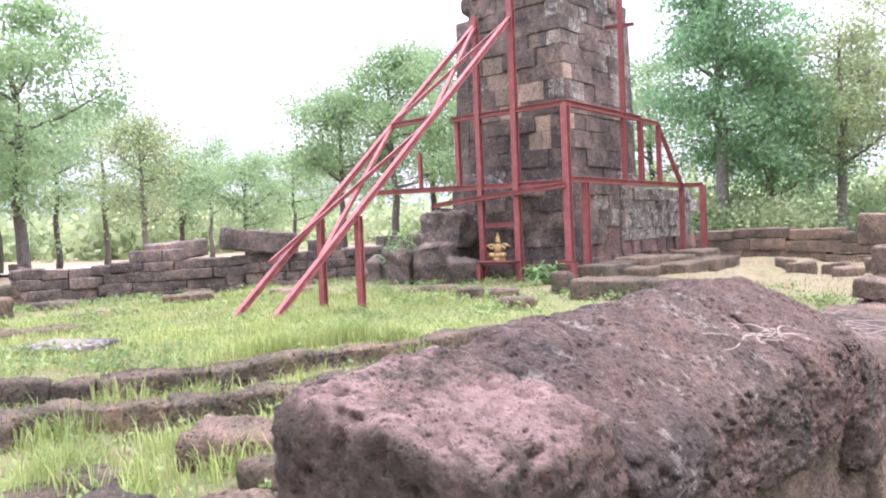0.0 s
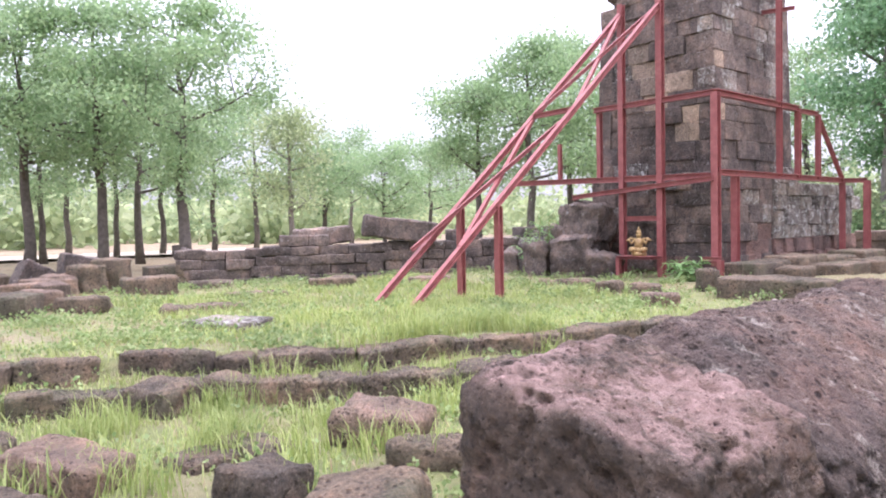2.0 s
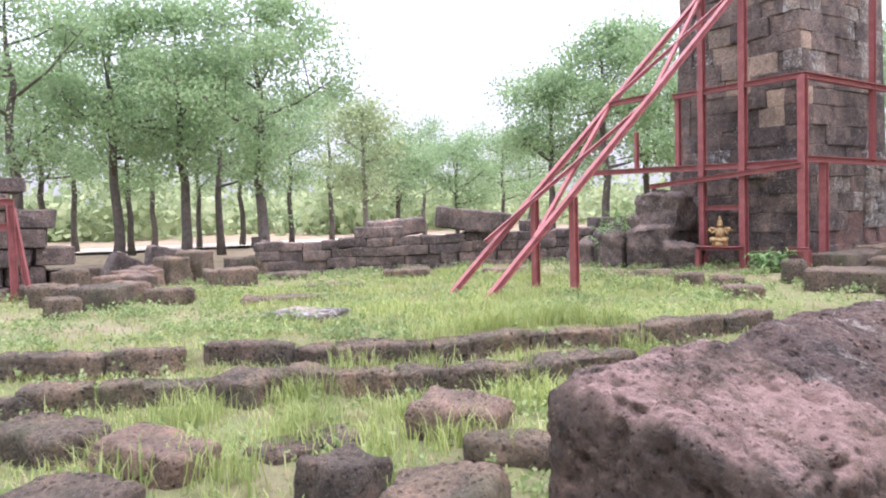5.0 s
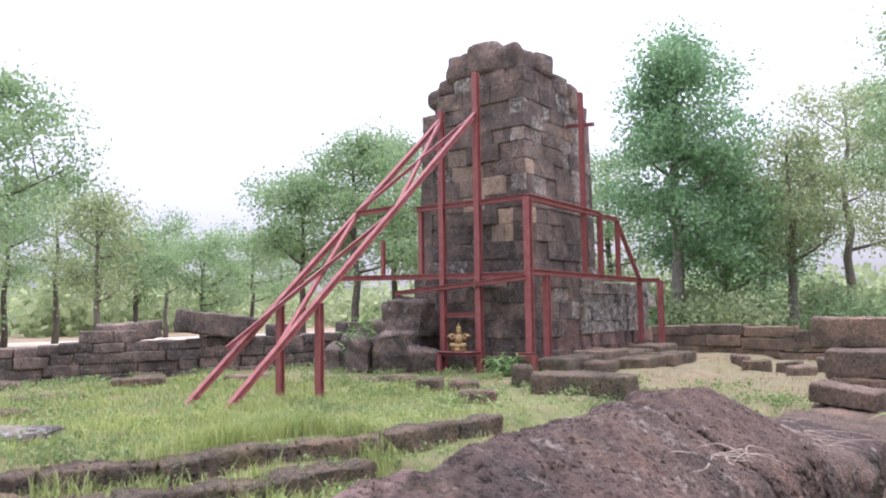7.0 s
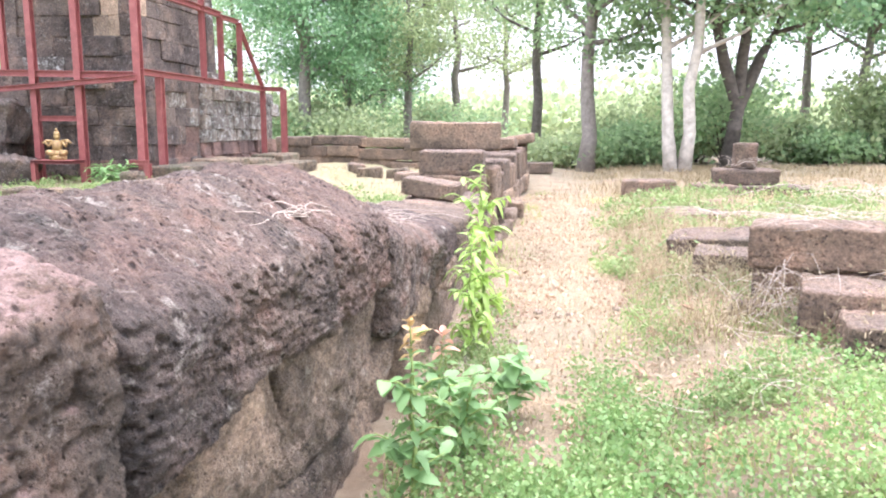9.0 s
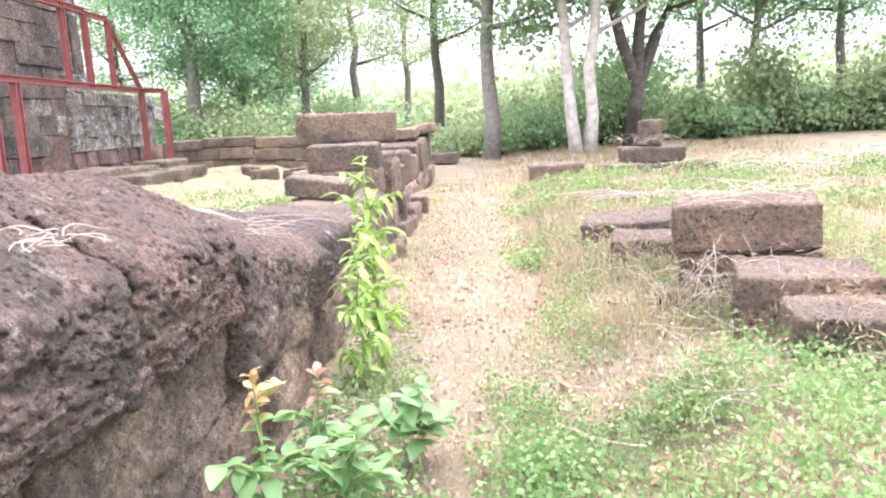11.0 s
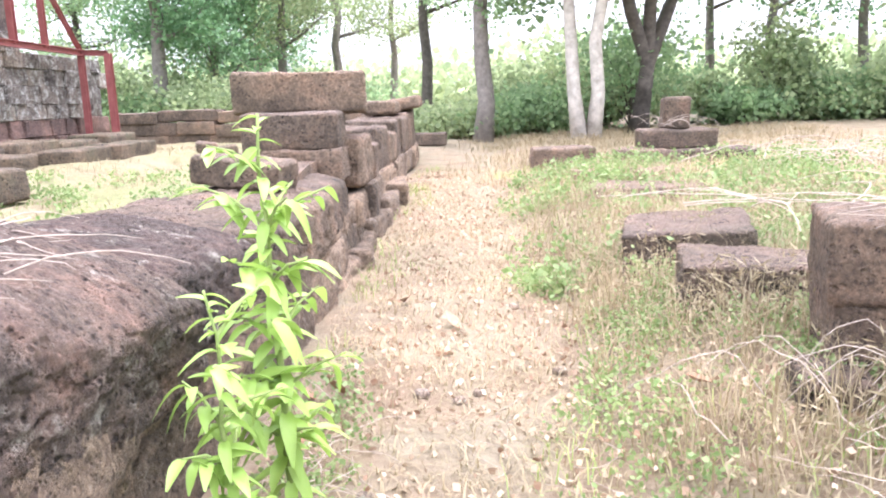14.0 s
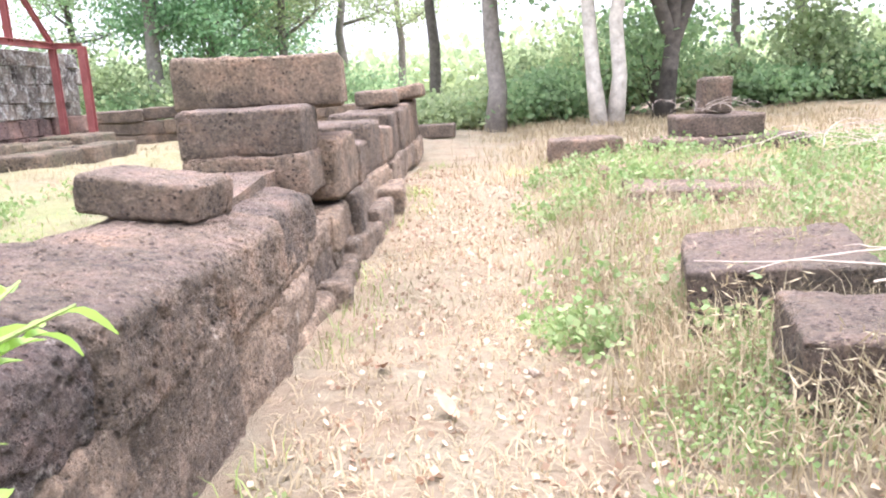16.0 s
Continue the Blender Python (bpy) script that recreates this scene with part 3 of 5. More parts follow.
bmesh.ops.create_cube(bm, size=1.0, matrix=Matrix.Translation((-0.15, 0.25, 3.1)) @ Matrix.Diagonal((x1 - x0 - 0.6, y1 - y0 - 0.6, 6.4, 1)))
core = part("core", bm, STONE_TOWER, tower)

bm = bmesh.new()
for size, at in hidden:
    bmesh.ops.create_cube(bm, size=1.0, matrix=Matrix.Translation(Vector(at) - tower.location) @ Matrix.Diagonal((*size, 1)))
part("rear_masonry", bm, STONE_TOWER, tower)["kind"] = "stuff"

# broken, rounded stones crowning the tower
for i, (x, y, sx, sy, z0, z1) in enumerate([
        (-10.1, 14.5, 0.75, 0.9, 7.2, 7.85), (-9.4, 14.45, 0.8, 0.9, 7.2, 7.95), (-8.8, 14.5, 0.7, 0.9, 7.15, 7.8), (-8.6, 15.1, 0.7, 0.7, 7.2, 7.75), (-9.6, 15.3, 1.6, 1.0, 6.9, 7.75),
        (-8.65, 15.9, 0.7, 0.75, 6.8, 7.45), (-8.6, 16.5, 0.65, 0.7, 6.6, 7.3), (-9.7, 16.3, 1.6, 1.0, 6.6, 7.2), (-10.75, 14.6, 0.65, 0.8, 6.7, 7.15), (-10.9, 15.6, 0.6, 1.2, 6.5, 6.85), (-10.45, 14.35, 0.5, 0.6, 6.9, 7.3)]):
    ob = rough_block("crown_stone", (sx, sy, z1 - z0), (x - tower.location.x, y - tower.location.y, z0 - tower.location.z), turn=random.uniform(-9, 9), step=0.09, radius=0.13, lump=0.07, mat=STONE_TOWER, parent=tower, seed=240 + i)

# porch wall stretching back from the tower
z = 0.3
while z < 2.75:
    tall = random.uniform(0.26, 0.36)
    y = 16.3
    while y < 20.2:
        n_len = random.uniform(0.35, 0.7)
        if z + tall < 2.85 - 0.1 * (y - 16.9) + random.uniform(-0.12, 0.12):
            place("porch_block", STONE_RED if z < 1.0 else STONE_MOSSY, (0.8, n_len + 0.015, tall + 0.015), (-8.5 + random.uniform(-0.05, 0.04), y + n_len / 2, z + tall / 2), tower)
        y += n_len
    z += tall

# ---- red steel bracing ----
scaffold = tagged(new("steel_bracing", None), "red painted steel bracing frame propping the ruined tower", "bracing frame")
scaffold.location = (-9.0, 13.3, 0.45)


def bar(name, a, b, width=0.11, parent=scaffold, depth=None):
    """A steel channel from a to b: a web with two flanges."""
    a, b = Vector(a) - parent.location, Vector(b) - parent.location
    d = b - a
    q = d.to_track_quat("Z", "Y").to_matrix().to_4x4()
    depth = depth or width
    t = max(0.012, width * 0.12)
    bm = bmesh.new()
    w, h, u, k = width / 2, depth / 2, t / 2, depth / 2 - t
    section = [(-w, -h), (w, -h), (w, -k), (u, -k), (u, k), (w, k), (w, h), (-w, h), (-w, k), (-u, k), (-u, -k), (-w, -k)]
    ends = [[bm.verts.new(Matrix.Translation(e) @ q @ Vector((x, y, 0))) for x, y in section] for e in (a, b)]
    for i in range(12):
        j = (i + 1) % 12
        bm.faces.new((ends[0][i], ends[0][j], ends[1][j], ends[1][i]))
    for ring in (ends[0][::-1], ends[1]):
        bm.faces.new(ring)
    bmesh.ops.recalc_face_normals(bm, faces=bm.faces[:])
    return part(name, bm, STEEL, parent)


G = 0.45
XA, XB, XC = -10.0, -9.05, -7.82      # front posts
YF = 13.3                              # front plane
# front posts and corner post
bar("post", (XA, YF, G), (XA, YF, 6.3), 0.12)
bar("post", (XB, YF, G), (XB, YF, 7.0), 0.13)
bar("post", (XC, YF, 0.8), (XC, YF, 4.15), 0.14)
bar("post", (XC - 0.02, 14.05, G), (XC - 0.02, 14.05, 2.58), 0.13)
bar("post", (-10.68, YF + 0.1, 2.6), (-10.68, YF + 0.1, 4.15), 0.1)
# beams of the front face
bar("beam", (XC, YF, 4.15), (-10.75, YF, 4.15), 0.11)
bar("beam", (XC, YF, 2.55), (-13.2, YF, 2.66), 0.12)
bar("beam", (XC, YF - 0.1, 2.5), (-11.3, YF - 0.1, 2.25), 0.1)
bar("post", (-11.28, YF, 1.3), (-11.28, YF, 2.25), 0.08)
bar("beam", (XA, YF, 1.75), (XB, YF, 1.75), 0.1)
# beams of the side face
bar("beam", (XC, YF, 4.15), (XC, 16.75, 4.1), 0.12)
bar("beam", (XC, YF, 2.62), (XC, 19.0, 2.57), 0.12)
bar("post", (XC, 16.7, 2.58), (XC, 16.7, 4.1), 0.11)
bar("post", (XC, 17.7, 2.58), (XC, 17.7, 4.05), 0.1)
bar("beam", (XC, 16.7, 4.06), (XC, 17.7, 4.06), 0.1)
bar("brace", (XC, 17.7, 4.0), (XC, 19.0, 2.6), 0.08)
bar("post", (XC, 15.85, 2.6), (XC, 15.85, 6.9), 0.1)
bar("beam", (XC - 0.5, 16.05, 6.2), (XC + 0.15, 16.25, 6.2), 0.08)
bar("post", (XC, 19.0, G), (XC, 19.0, 2.57), 0.11)
bar("beam", (XC, 19.0, 2.57), (-7.3, 19.1, 2.55), 0.11)
bar("post", (-7.3, 19.1, G), (-7.3, 19.1, 2.55), 0.13)
# raking struts
for x in (XA, XB):
    bar("strut", (x, 6.7, 0.36), (x, YF + 0.05, 6.15), 0.095)
    bar("post", (x, 8.65, G - 0.05), (x, 8.65, 2.0), 0.11)
bar("beam", (XA, 10.55, 3.73), (XB, 10.6, 3.76), 0.09)
bar("brace", (XA, 7.55, 1.3), (XB, 10.6, 3.73), 0.065)
bar("brace", (XB, 7.8, 1.35), (XA, 10.55, 3.7), 0.065)
bar("brace", (XA, 10.55, 3.75), (XB, YF, 6.1), 0.065)
bar("brace", (XB, 10.6, 3.75), (XA, YF, 6.1), 0.065)
bar("post", (-11.75, YF, 2.66), (-11.75, YF, 3.5), 0.08)

# small shelf in front of the tower
shelf = tagged(new("offering_shelf", None), "small red steel shelf holding a golden figure", "shelf")
shelf.location = (-9.2, 12.9, 0.45)
bar("top", (-9.78, 12.95, 0.95), (-8.95, 12.95, 0.95), 0.4, shelf, 0.06)
bar("leg", (-9.75, 12.8, 0.4), (-9.75, 12.8, 0.93), 0.09, shelf)
bar("leg", (-7.62, 13.1, 0.3), (-7.62, 13.1, 0.93), 0.1, shelf)
bar("rail", (-8.0, 13.1, 0.95), (-7.6, 13.1, 0.95), 0.08, shelf)

# ---- second ruin with its own frame, far along the court ----
ruin = tagged(new("ruined_wall_stump", None), "dark laterite stump of a second ruined tower", "ruin")
ruin.location = (-17.2, 1.5, 0.4)
z = 0.3
while z < 4.3:
    tall = random.uniform(0.3, 0.4)
    y = -2.5
    while y < 1.7:
        n_len = random.uniform(0.5, 0.9)
        if z + tall < (4.3 if y < 0.2 else 3.6 if y < 0.7 else 2.75 if y < 1.2 else 2.3):
            place("block", STONE_TOWER, (1.6, n_len - 0.01, tall - 0.01), (-17.2 + random.uniform(-0.05, 0.05), y + n_len / 2, z + tall / 2), ruin)
        y += n_len
    z += tall

# ---- back walls of the court ----
def low_wall(name, a, b, tall, thick, seed, mat=STONE_WALL, wave=0.15, long=1.0):
    a, b = Vector((*a, 0)), Vector((*b, 0))
    d = (b - a)
    length = d.length
    turn = math.degrees(math.atan2(d.y, d.x))
    d.normalize()
    rnd = random.Random(seed)
    root = None
    z = 0.0
    level = 0
    while z < tall:
        h = rnd.uniform(0.26, 0.34) * (0.8 if long < 0.9 else 1)
        s = rnd.uniform(-0.3, 0)
        while s < length:
            n_len = long * rnd.uniform(0.55, 1.1)
            p = a + d * (s + n_len / 2)
            top = tall + wave * math.sin(s * 1.3 + seed) + wave * 0.7 * math.sin(s * 3.1)
            g = ground_z(p.x, p.y) - 0.08
            if z + h < top + 0.1:
                ob = rough_block("block" if root else name, (n_len - 0.004, thick + rnd.uniform(-0.06, 0.06), h + 0.002), (p.x, p.y, g + z), turn=turn + rnd.uniform(-2, 2),
                                 step=0.1, radius=0.03, lump=0.025, mat=mat, seed=seed * 50 + level * 9 + int(s * 5))
                if root is None:
                    root = tagged(ob, "low ruined wall of dark laterite blocks", "wall", kind="structure")
                else:
                    m = ob.matrix_basis.copy()
                    ob.parent = root
                    ob.matrix_parent_inverse = root.matrix_basis.inverted()
                    ob.matrix_basis = m
            s += n_len
        z += h
        level += 1
    return root


low_wall("wall_north", (-8.4, 22.2), (-1.5, 22.0), 0.85, 0.7, 3, STONE_WALL, 0.04, 1.7)
low_wall("wall_west", (-17.6, 6.5), (-12.3, 16.5), 1.0, 0.8, 4, STONE_TOWER, 0.12, 0.65)
low_wall("wall_southwest", (-18.5, -0.5), (-17.6, 6.5), 0.55, 0.8, 5, STONE_STEP, 0.25)

# ---- kerbs of the terrace ----
def kerb(a, b, z, tall, thick, seed, group):
    a, b = Vector((*a, 0)), Vector((*b, 0))
    d = b - a
    length = d.length
    turn = math.degrees(math.atan2(d.y, d.x))
    d.normalize()
    rnd = random.Random(seed)
    s = 0
    while s < length:
        n_len = min(rnd.uniform(0.6, 1.35), max(length - s, 0.4))
        p = a + d * (s + n_len / 2) + Vector((rnd.uniform(-0.05, 0.05), 0, 0))
        if rnd.random() < 0.04:
            s += n_len
            continue
        stone("kerb_stone", "long mossy laterite kerb stone sunk in grass", (n_len - 0.02, thick, tall), (p.x, p.y, z - tall + rnd.uniform(-0.04, 0.03)), group, "kerb stone",
              turn=turn + rnd.uniform(-5, 5), tilt=(rnd.uniform(-4, 4), rnd.uniform(-3, 3)), step=0.05, radius=0.04, lump=0.045, pits=0.016, mat=STONE_STEP, seed=seed * 20 + int(s * 7))
        s += n_len


for i, (a, b) in enumerate(zip(UPPER_KERB, UPPER_KERB[1:])):
    kerb(a, b, 0.5, 0.42, 0.34, 7 + i, "upper terrace kerb")
for i, (a, b) in enumerate(zip(LOWER_KERB, LOWER_KERB[1:])):
    kerb(a, b, 0.31, 0.34, 0.36, 31 + i, "lower terrace kerb")
GR = "fallen blocks in the sunk court"
for i, (x, y, sx, sy, sz, turn) in enumerate([(-4.9, 3.3, 0.75, 0.6, 0.3, 35), (-3.4, 2.1, 0.65, 0.5, 0.35, 40), (-4.15, 1.9, 0.45, 0.45, 0.32, 20), (-5.3, 1.05, 0.8, 0.5, 0.28, 30),
                                              (-4.6, 0.35, 0.9, 0.6, 0.25, 30), (-6.4, 0.6, 0.8, 0.5, 0.3, 20), (-4.0, 3.1, 0.6, 0.4, 0.2, 40), (-5.2, 1.9, 0.5, 0.4, 0.12, 10),
                                              (-5.2, 2.35, 0.6, 0.35, 0.15, 30), (-6.9, 2.3, 0.6, 0.5, 0.3, 20)]):
    stone("stone_block", "weathered laterite block lying in grass", (sx, sy, sz), (x, y, ground_z(x, y) - 0.05), GR, turn=turn + 11 * math.sin(i * 3.1), tilt=(6 * math.sin(i * 1.7), 5 * math.cos(i * 2.3)), step=0.045, radius=0.06, lump=0.06, pits=0.012, mat=STONE_BLOCK if i in (0, 3) else STONE_STEP, seed=100 + i)


# ---- trees ----
def leaf_cloud(name, centres, spread_m, count, leaf, mat, parent, seed, droop=0.3, slim=0.45):
    """Many small leaves round the given twig ends, in one mesh."""
    rng = np.random.default_rng(seed)
    c = np.array(centres)[rng.integers(0, len(centres), count)]
    pos = c + rng.normal(0, 1, (count, 3)) * np.array(spread_m)
    a = rng.normal(0, 1, (count, 3))
    a[:, 2] -= droop
    a /= np.linalg.norm(a, axis=1, keepdims=True)
    b = np.cross(a, rng.normal(0, 1, (count, 3)))
    b /= np.linalg.norm(b, axis=1, keepdims=True)
    s = leaf * rng.uniform(0.6, 1.3, (count, 1))
    v = np.empty((count, 4, 3))
    v[:, 0], v[:, 1], v[:, 2], v[:, 3] = pos, pos + a * s * 0.5 + b * s * slim, pos + a * s, pos + a * s * 0.5 - b * s * slim
    me = bpy.data.meshes.new(name)
    me.vertices.add(count * 4)
    me.vertices.foreach_set("co", v.ravel())
    me.loops.add(count * 4)
    me.loops.foreach_set("vertex_index", np.arange(count * 4))
    me.polygons.add(count)
    me.polygons.foreach_set("loop_start", np.arange(0, count * 4, 4))
    me.update(calc_edges=True)
    me.materials.append(mat)
    ob = new(name, me)
    ob.parent = parent
    return ob


def tree(label, at, tall, crown_r, trunk_r, seed, leaf_mat, bark, leaves=4000, leaf=0.28, first=0.35, lean=(0, 0), stems=1, spread_m=0.55, fork=0.0, name="tree", limbs=9, category="tree"):
    rnd = random.Random(seed)
    root = tagged(new(name, None), label, category)
    root.location = (at[0], at[1], ground_z(*at) - 0.1)
    pieces, tips = [], []
    for s in range(stems):
        w = rnd.uniform(0, 6.28)
        out = 0.22 * crown_r * (stems > 1)
        top = Vector((lean[0] + out * math.cos(w + s * 2.4), lean[1] + out * math.sin(w + s * 2.4), tall * rnd.uniform(0.86, 0.95)))
        n = 9
        pts = [Vector((trunk_r * 1.9 * s, 0.05 * s, 0)) + top * (i / n) + Vector((rnd.uniform(-1, 1), rnd.uniform(-1, 1), 0)) * 0.011 * tall * (0 < i < n) for i in range(n + 1)]
        if fork:
            knee = Vector((lean[0] * 0.25, 0, fork))
            top = Vector((lean[0] + (s - 0.8) * 2.7, 0.8 * (s - 1), top.z * (0.9 + 0.05 * s)))
            pts = [knee * min(1, i / 3) if i <= 3 else knee.lerp(top, ((i - 3) / (n - 3)) ** 0.9) + Vector((out * 0.3 * math.sin(i), 0, 0)) for i in range(n + 1)]
        pieces.append(tube(pts, [trunk_r * (1.25 - 0.25 * min(i, 1)) * (1 - i / n) ** 0.75 + 0.015 for i in range(n + 1)], 8))
        for j in range(limbs):
            u = first + (0.97 - first) * (j + rnd.random()) / limbs
            k = min(int(u * n), n - 1)
            p = pts[k].lerp(pts[k + 1], u * n - k)
            ang = j * 2.4 + rnd.uniform(-0.5, 0.5)
            r = crown_r * rnd.uniform(0.55, 1.05) * math.sin(math.pi * min(1, 0.28 + 0.68 * (u - first) / (1 - first)))
            end = p + Vector((math.cos(ang) * r, math.sin(ang) * r, r * rnd.uniform(0.15, 0.75)))
            mid = p.lerp(end, 0.5) + Vector((0, 0, -0.06 * r))
            rr = trunk_r * (1 - u) ** 0.7 * 0.45 + 0.02
            pieces.append(tube([p, mid, end], [rr, rr * 0.6, 0.012], 5))
            for q in range(5):
                st = p.lerp(end, rnd.uniform(0.4, 1.0))
                e2 = st + Vector((rnd.gauss(0, 1), rnd.gauss(0, 1), rnd.gauss(0.2, 0.7))) * r * 0.33
                pieces.append(tube([st, e2], [rr * 0.35, 0.008], 4))
                tips.append(e2)
            tips.append(end)
        tips.append(pts[-1])
    v, f = join(pieces)
    mesh_object("trunk", v, f, bark, root, "", True)
    leaf_cloud("crown", tips, (spread_m, spread_m, spread_m * 0.6), int(leaves * 2.2), leaf * 0.53, leaf_mat, root, seed)
    return root


L_FAR = "slender grey-green tree with a light open crown"
L_BIG = "tall dense broadleaf tree with a full green crown"
L_SP = "sparse tree with few leaves and bare twigs"


def ahead(angle, dist):
    """A place seen from the start, degrees to the west of the wall's direction."""
    return -math.sin(radians(angle)) * dist, math.cos(radians(angle)) * dist


# angle, distance, height, crown, trunk, kind, leaves
WEST_TREES = [
    (69, 28, 10.5, 3.4, 0.22, 0, 5000), (74.5, 30, 10.5, 3.6, 0.2, 0, 5000), (79, 31, 10, 3.6, 0.2, 0, 4000), (85, 30, 10.5, 3.8, 0.2, 0, 4000), (72, 36, 9.5, 3.2, 0.18, 0, 3000),
    (61.5, 35, 7.3, 1.9, 0.14, 2, 2200), (59, 40, 6.0, 2.3, 0.14, 0, 2600), (90, 34, 9.0, 3.4, 0.2, 0, 3000), (97, 36, 10, 3.6, 0.2, 0, 3000),
]
BACK_TREES = [
    (64, 46, 9.5, 3.2, 0.16, 0, 2600), (67, 41, 9.0, 3.0, 0.15, 0, 2600), (70.5, 44, 10.0, 3.2, 0.16, 0, 2600), (73.5, 42, 9.5, 3.0, 0.14, 0, 2400), (76.5, 46, 10.5, 3.4, 0.16, 0, 2600),
    (78, 39, 9.0, 3.0, 0.15, 0, 2400), (81.5, 43, 10.0, 3.2, 0.16, 0, 2600), (83.5, 37, 9.0, 3.0, 0.15, 0, 2400), (87.5, 42, 10.0, 3.4, 0.16, 0, 2600), (57, 52, 8.0, 2.8, 0.14, 0, 2200), (49, 55, 8.0, 3.0, 0.14, 0, 2200),
]
COURT_TREES = [
    (54.5, 42, 6.0, 2.4, 0.13, 0, 2600), (51, 46, 6.5, 2.6, 0.13, 0, 2600), (47.5, 34, 8.0, 3.0, 0.16, 0, 4200), (43.5, 31, 9.0, 3.2, 0.17, 0, 4600), (40.5, 36, 11.5, 2.4, 0.16, 0, 3600),
    (37, 33, 7.5, 2.6, 0.15, 0, 3200), (24.5, 38, 9.5, 2.8, 0.2, 0, 3000), (19.6, 33, 14.2, 3.2, 0.3, 1, 10000), (16.5, 36, 9.0, 2.8, 0.2, 1, 4200),
]
NORTH_TREES = [
    (12.0, 35, 10.5, 3.3, 0.22, 2, 3600), (8.5, 38, 12.5, 3.6, 0.22, 2, 3600), (5.0, 42, 12, 3.4, 0.2, 2, 3400), (14, 44, 9.0, 3.4, 0.2, 1, 3600), (2.4, 30, 13, 3.4, 0.2, 0, 4200),
    (-15.5, 34, 11, 3.4, 0.2, 1, 4200), (-19, 31, 10, 3.2, 0.2, 1, 4200), (-24, 33, 11, 3.6, 0.2, 1, 4200), (-29, 30, 10, 3.6, 0.2, 1, 4200),
]
TREES = WEST_TREES + COURT_TREES + NORTH_TREES + BACK_TREES
for i, (ang, dist, tall, crown, trunk, kind, leaves) in enumerate(TREES):
    tree((L_FAR, L_BIG, L_SP)[kind], ahead(ang, dist), tall, crown, trunk, 200 + i, (LEAF_TREE, LEAF_DARK, LEAF_DRY)[kind], (BARK_DARK, BARK_GREY, BARK_GREY)[kind], int(leaves * 1.3),
         0.24 if kind != 1 else 0.28, first=(0.36, 0.24 if ang > 0 else 0.4, 0.34)[kind], spread_m=(0.5, 0.6, 0.5)[kind], limbs=(9, 17, 9)[kind])
# trees close behind the path's end
tree("twin-trunked tree with pale flaking bark", (2.9, 22.5), 12.0, 3.6, 0.17, 301, LEAF_TREE, BARK_PALE, 6500, 0.3, 0.3, stems=2)
tree("dark leaning forked tree with large leaves", (4.7, 24.2), 10.5, 4.2, 0.24, 302, LEAF_DARK, BARK_DARK, 6500, 0.34, 0.5, lean=(0.9, 0), stems=3, fork=1.9)
tree("straight grey tree at the end of the path", (0.5, 24.5), 11.5, 3.2, 0.24, 303, LEAF_TREE, BARK_GREY, 5500, 0.3, 0.3)


def shrub(label, at, r, tall, seed, mat=LEAF_DARK, leaves=1800, leaf=0.24):
    rnd = random.Random(seed)
    root = tagged(new("shrub", None), label, "shrub")
    root.location = (at[0], at[1], ground_z(*at) - 0.05)
    tips, pieces = [], []
    for j in range(16):
        w, u = rnd.uniform(0, 6.28), rnd.uniform(0.2, 1.0)
        e = Vector((math.cos(w) * r * u * rnd.uniform(0.5, 1), math.sin(w) * r * u * rnd.uniform(0.5, 1), tall * rnd.uniform(0.25, 0.95) * (1.15 - 0.5 * u)))
        pieces.append(tube([Vector((0, 0, 0)), e * 0.5 + Vector((0, 0, 0.15 * tall)), e], [0.04, 0.025, 0.008], 4))
        tips.append(e)
    v, f = join(pieces)
    mesh_object("branchwork", v, f, BARK_DARK, root)
    leaf_cloud("foliage", tips, (r * 0.28, r * 0.28, tall * 0.15), leaves, leaf, mat, root, seed)
    return root


rnd = random.Random(5)
for i in range(34):
    ang = -36 + 2.1 * i
    if abs(ang - 2.5) < 2.4:
        continue
    dist = rnd.uniform(31, 40) if ang > 6 else rnd.uniform(25.5, 29) / max(0.9, math.cos(radians(ang)))
    shrub("bright green undergrowth shrub behind the ruins", ahead(ang, dist), rnd.uniform(1.3, 2.8), rnd.choice((1.1, 1.5, 2.0, 2.6, 3.6, 4.4)), 400 + i, LEAF_DRY if i % 3 else LEAF_TREE, 3200, 0.16)

# far woods round the whole place
rng = np.random.default_rng(9)
centres = []
for a in np.arange(0, 360, 1.5):
    d = rng.uniform(62, 105)
    for k in range(5):
        centres.append((-math.sin(radians(a)) * d + rng.normal(0, 2), math.cos(radians(a)) * d + rng.normal(0, 2), rng.uniform(0.2, 4.0)))
woods = leaf_cloud("woods", centres, (2.0, 2.0, 1.2), 120000, 0.8, LEAF_DRY, None, 12)
tagged(woods, "pale hazy belt of distant trees", "woods", kind="stuff")


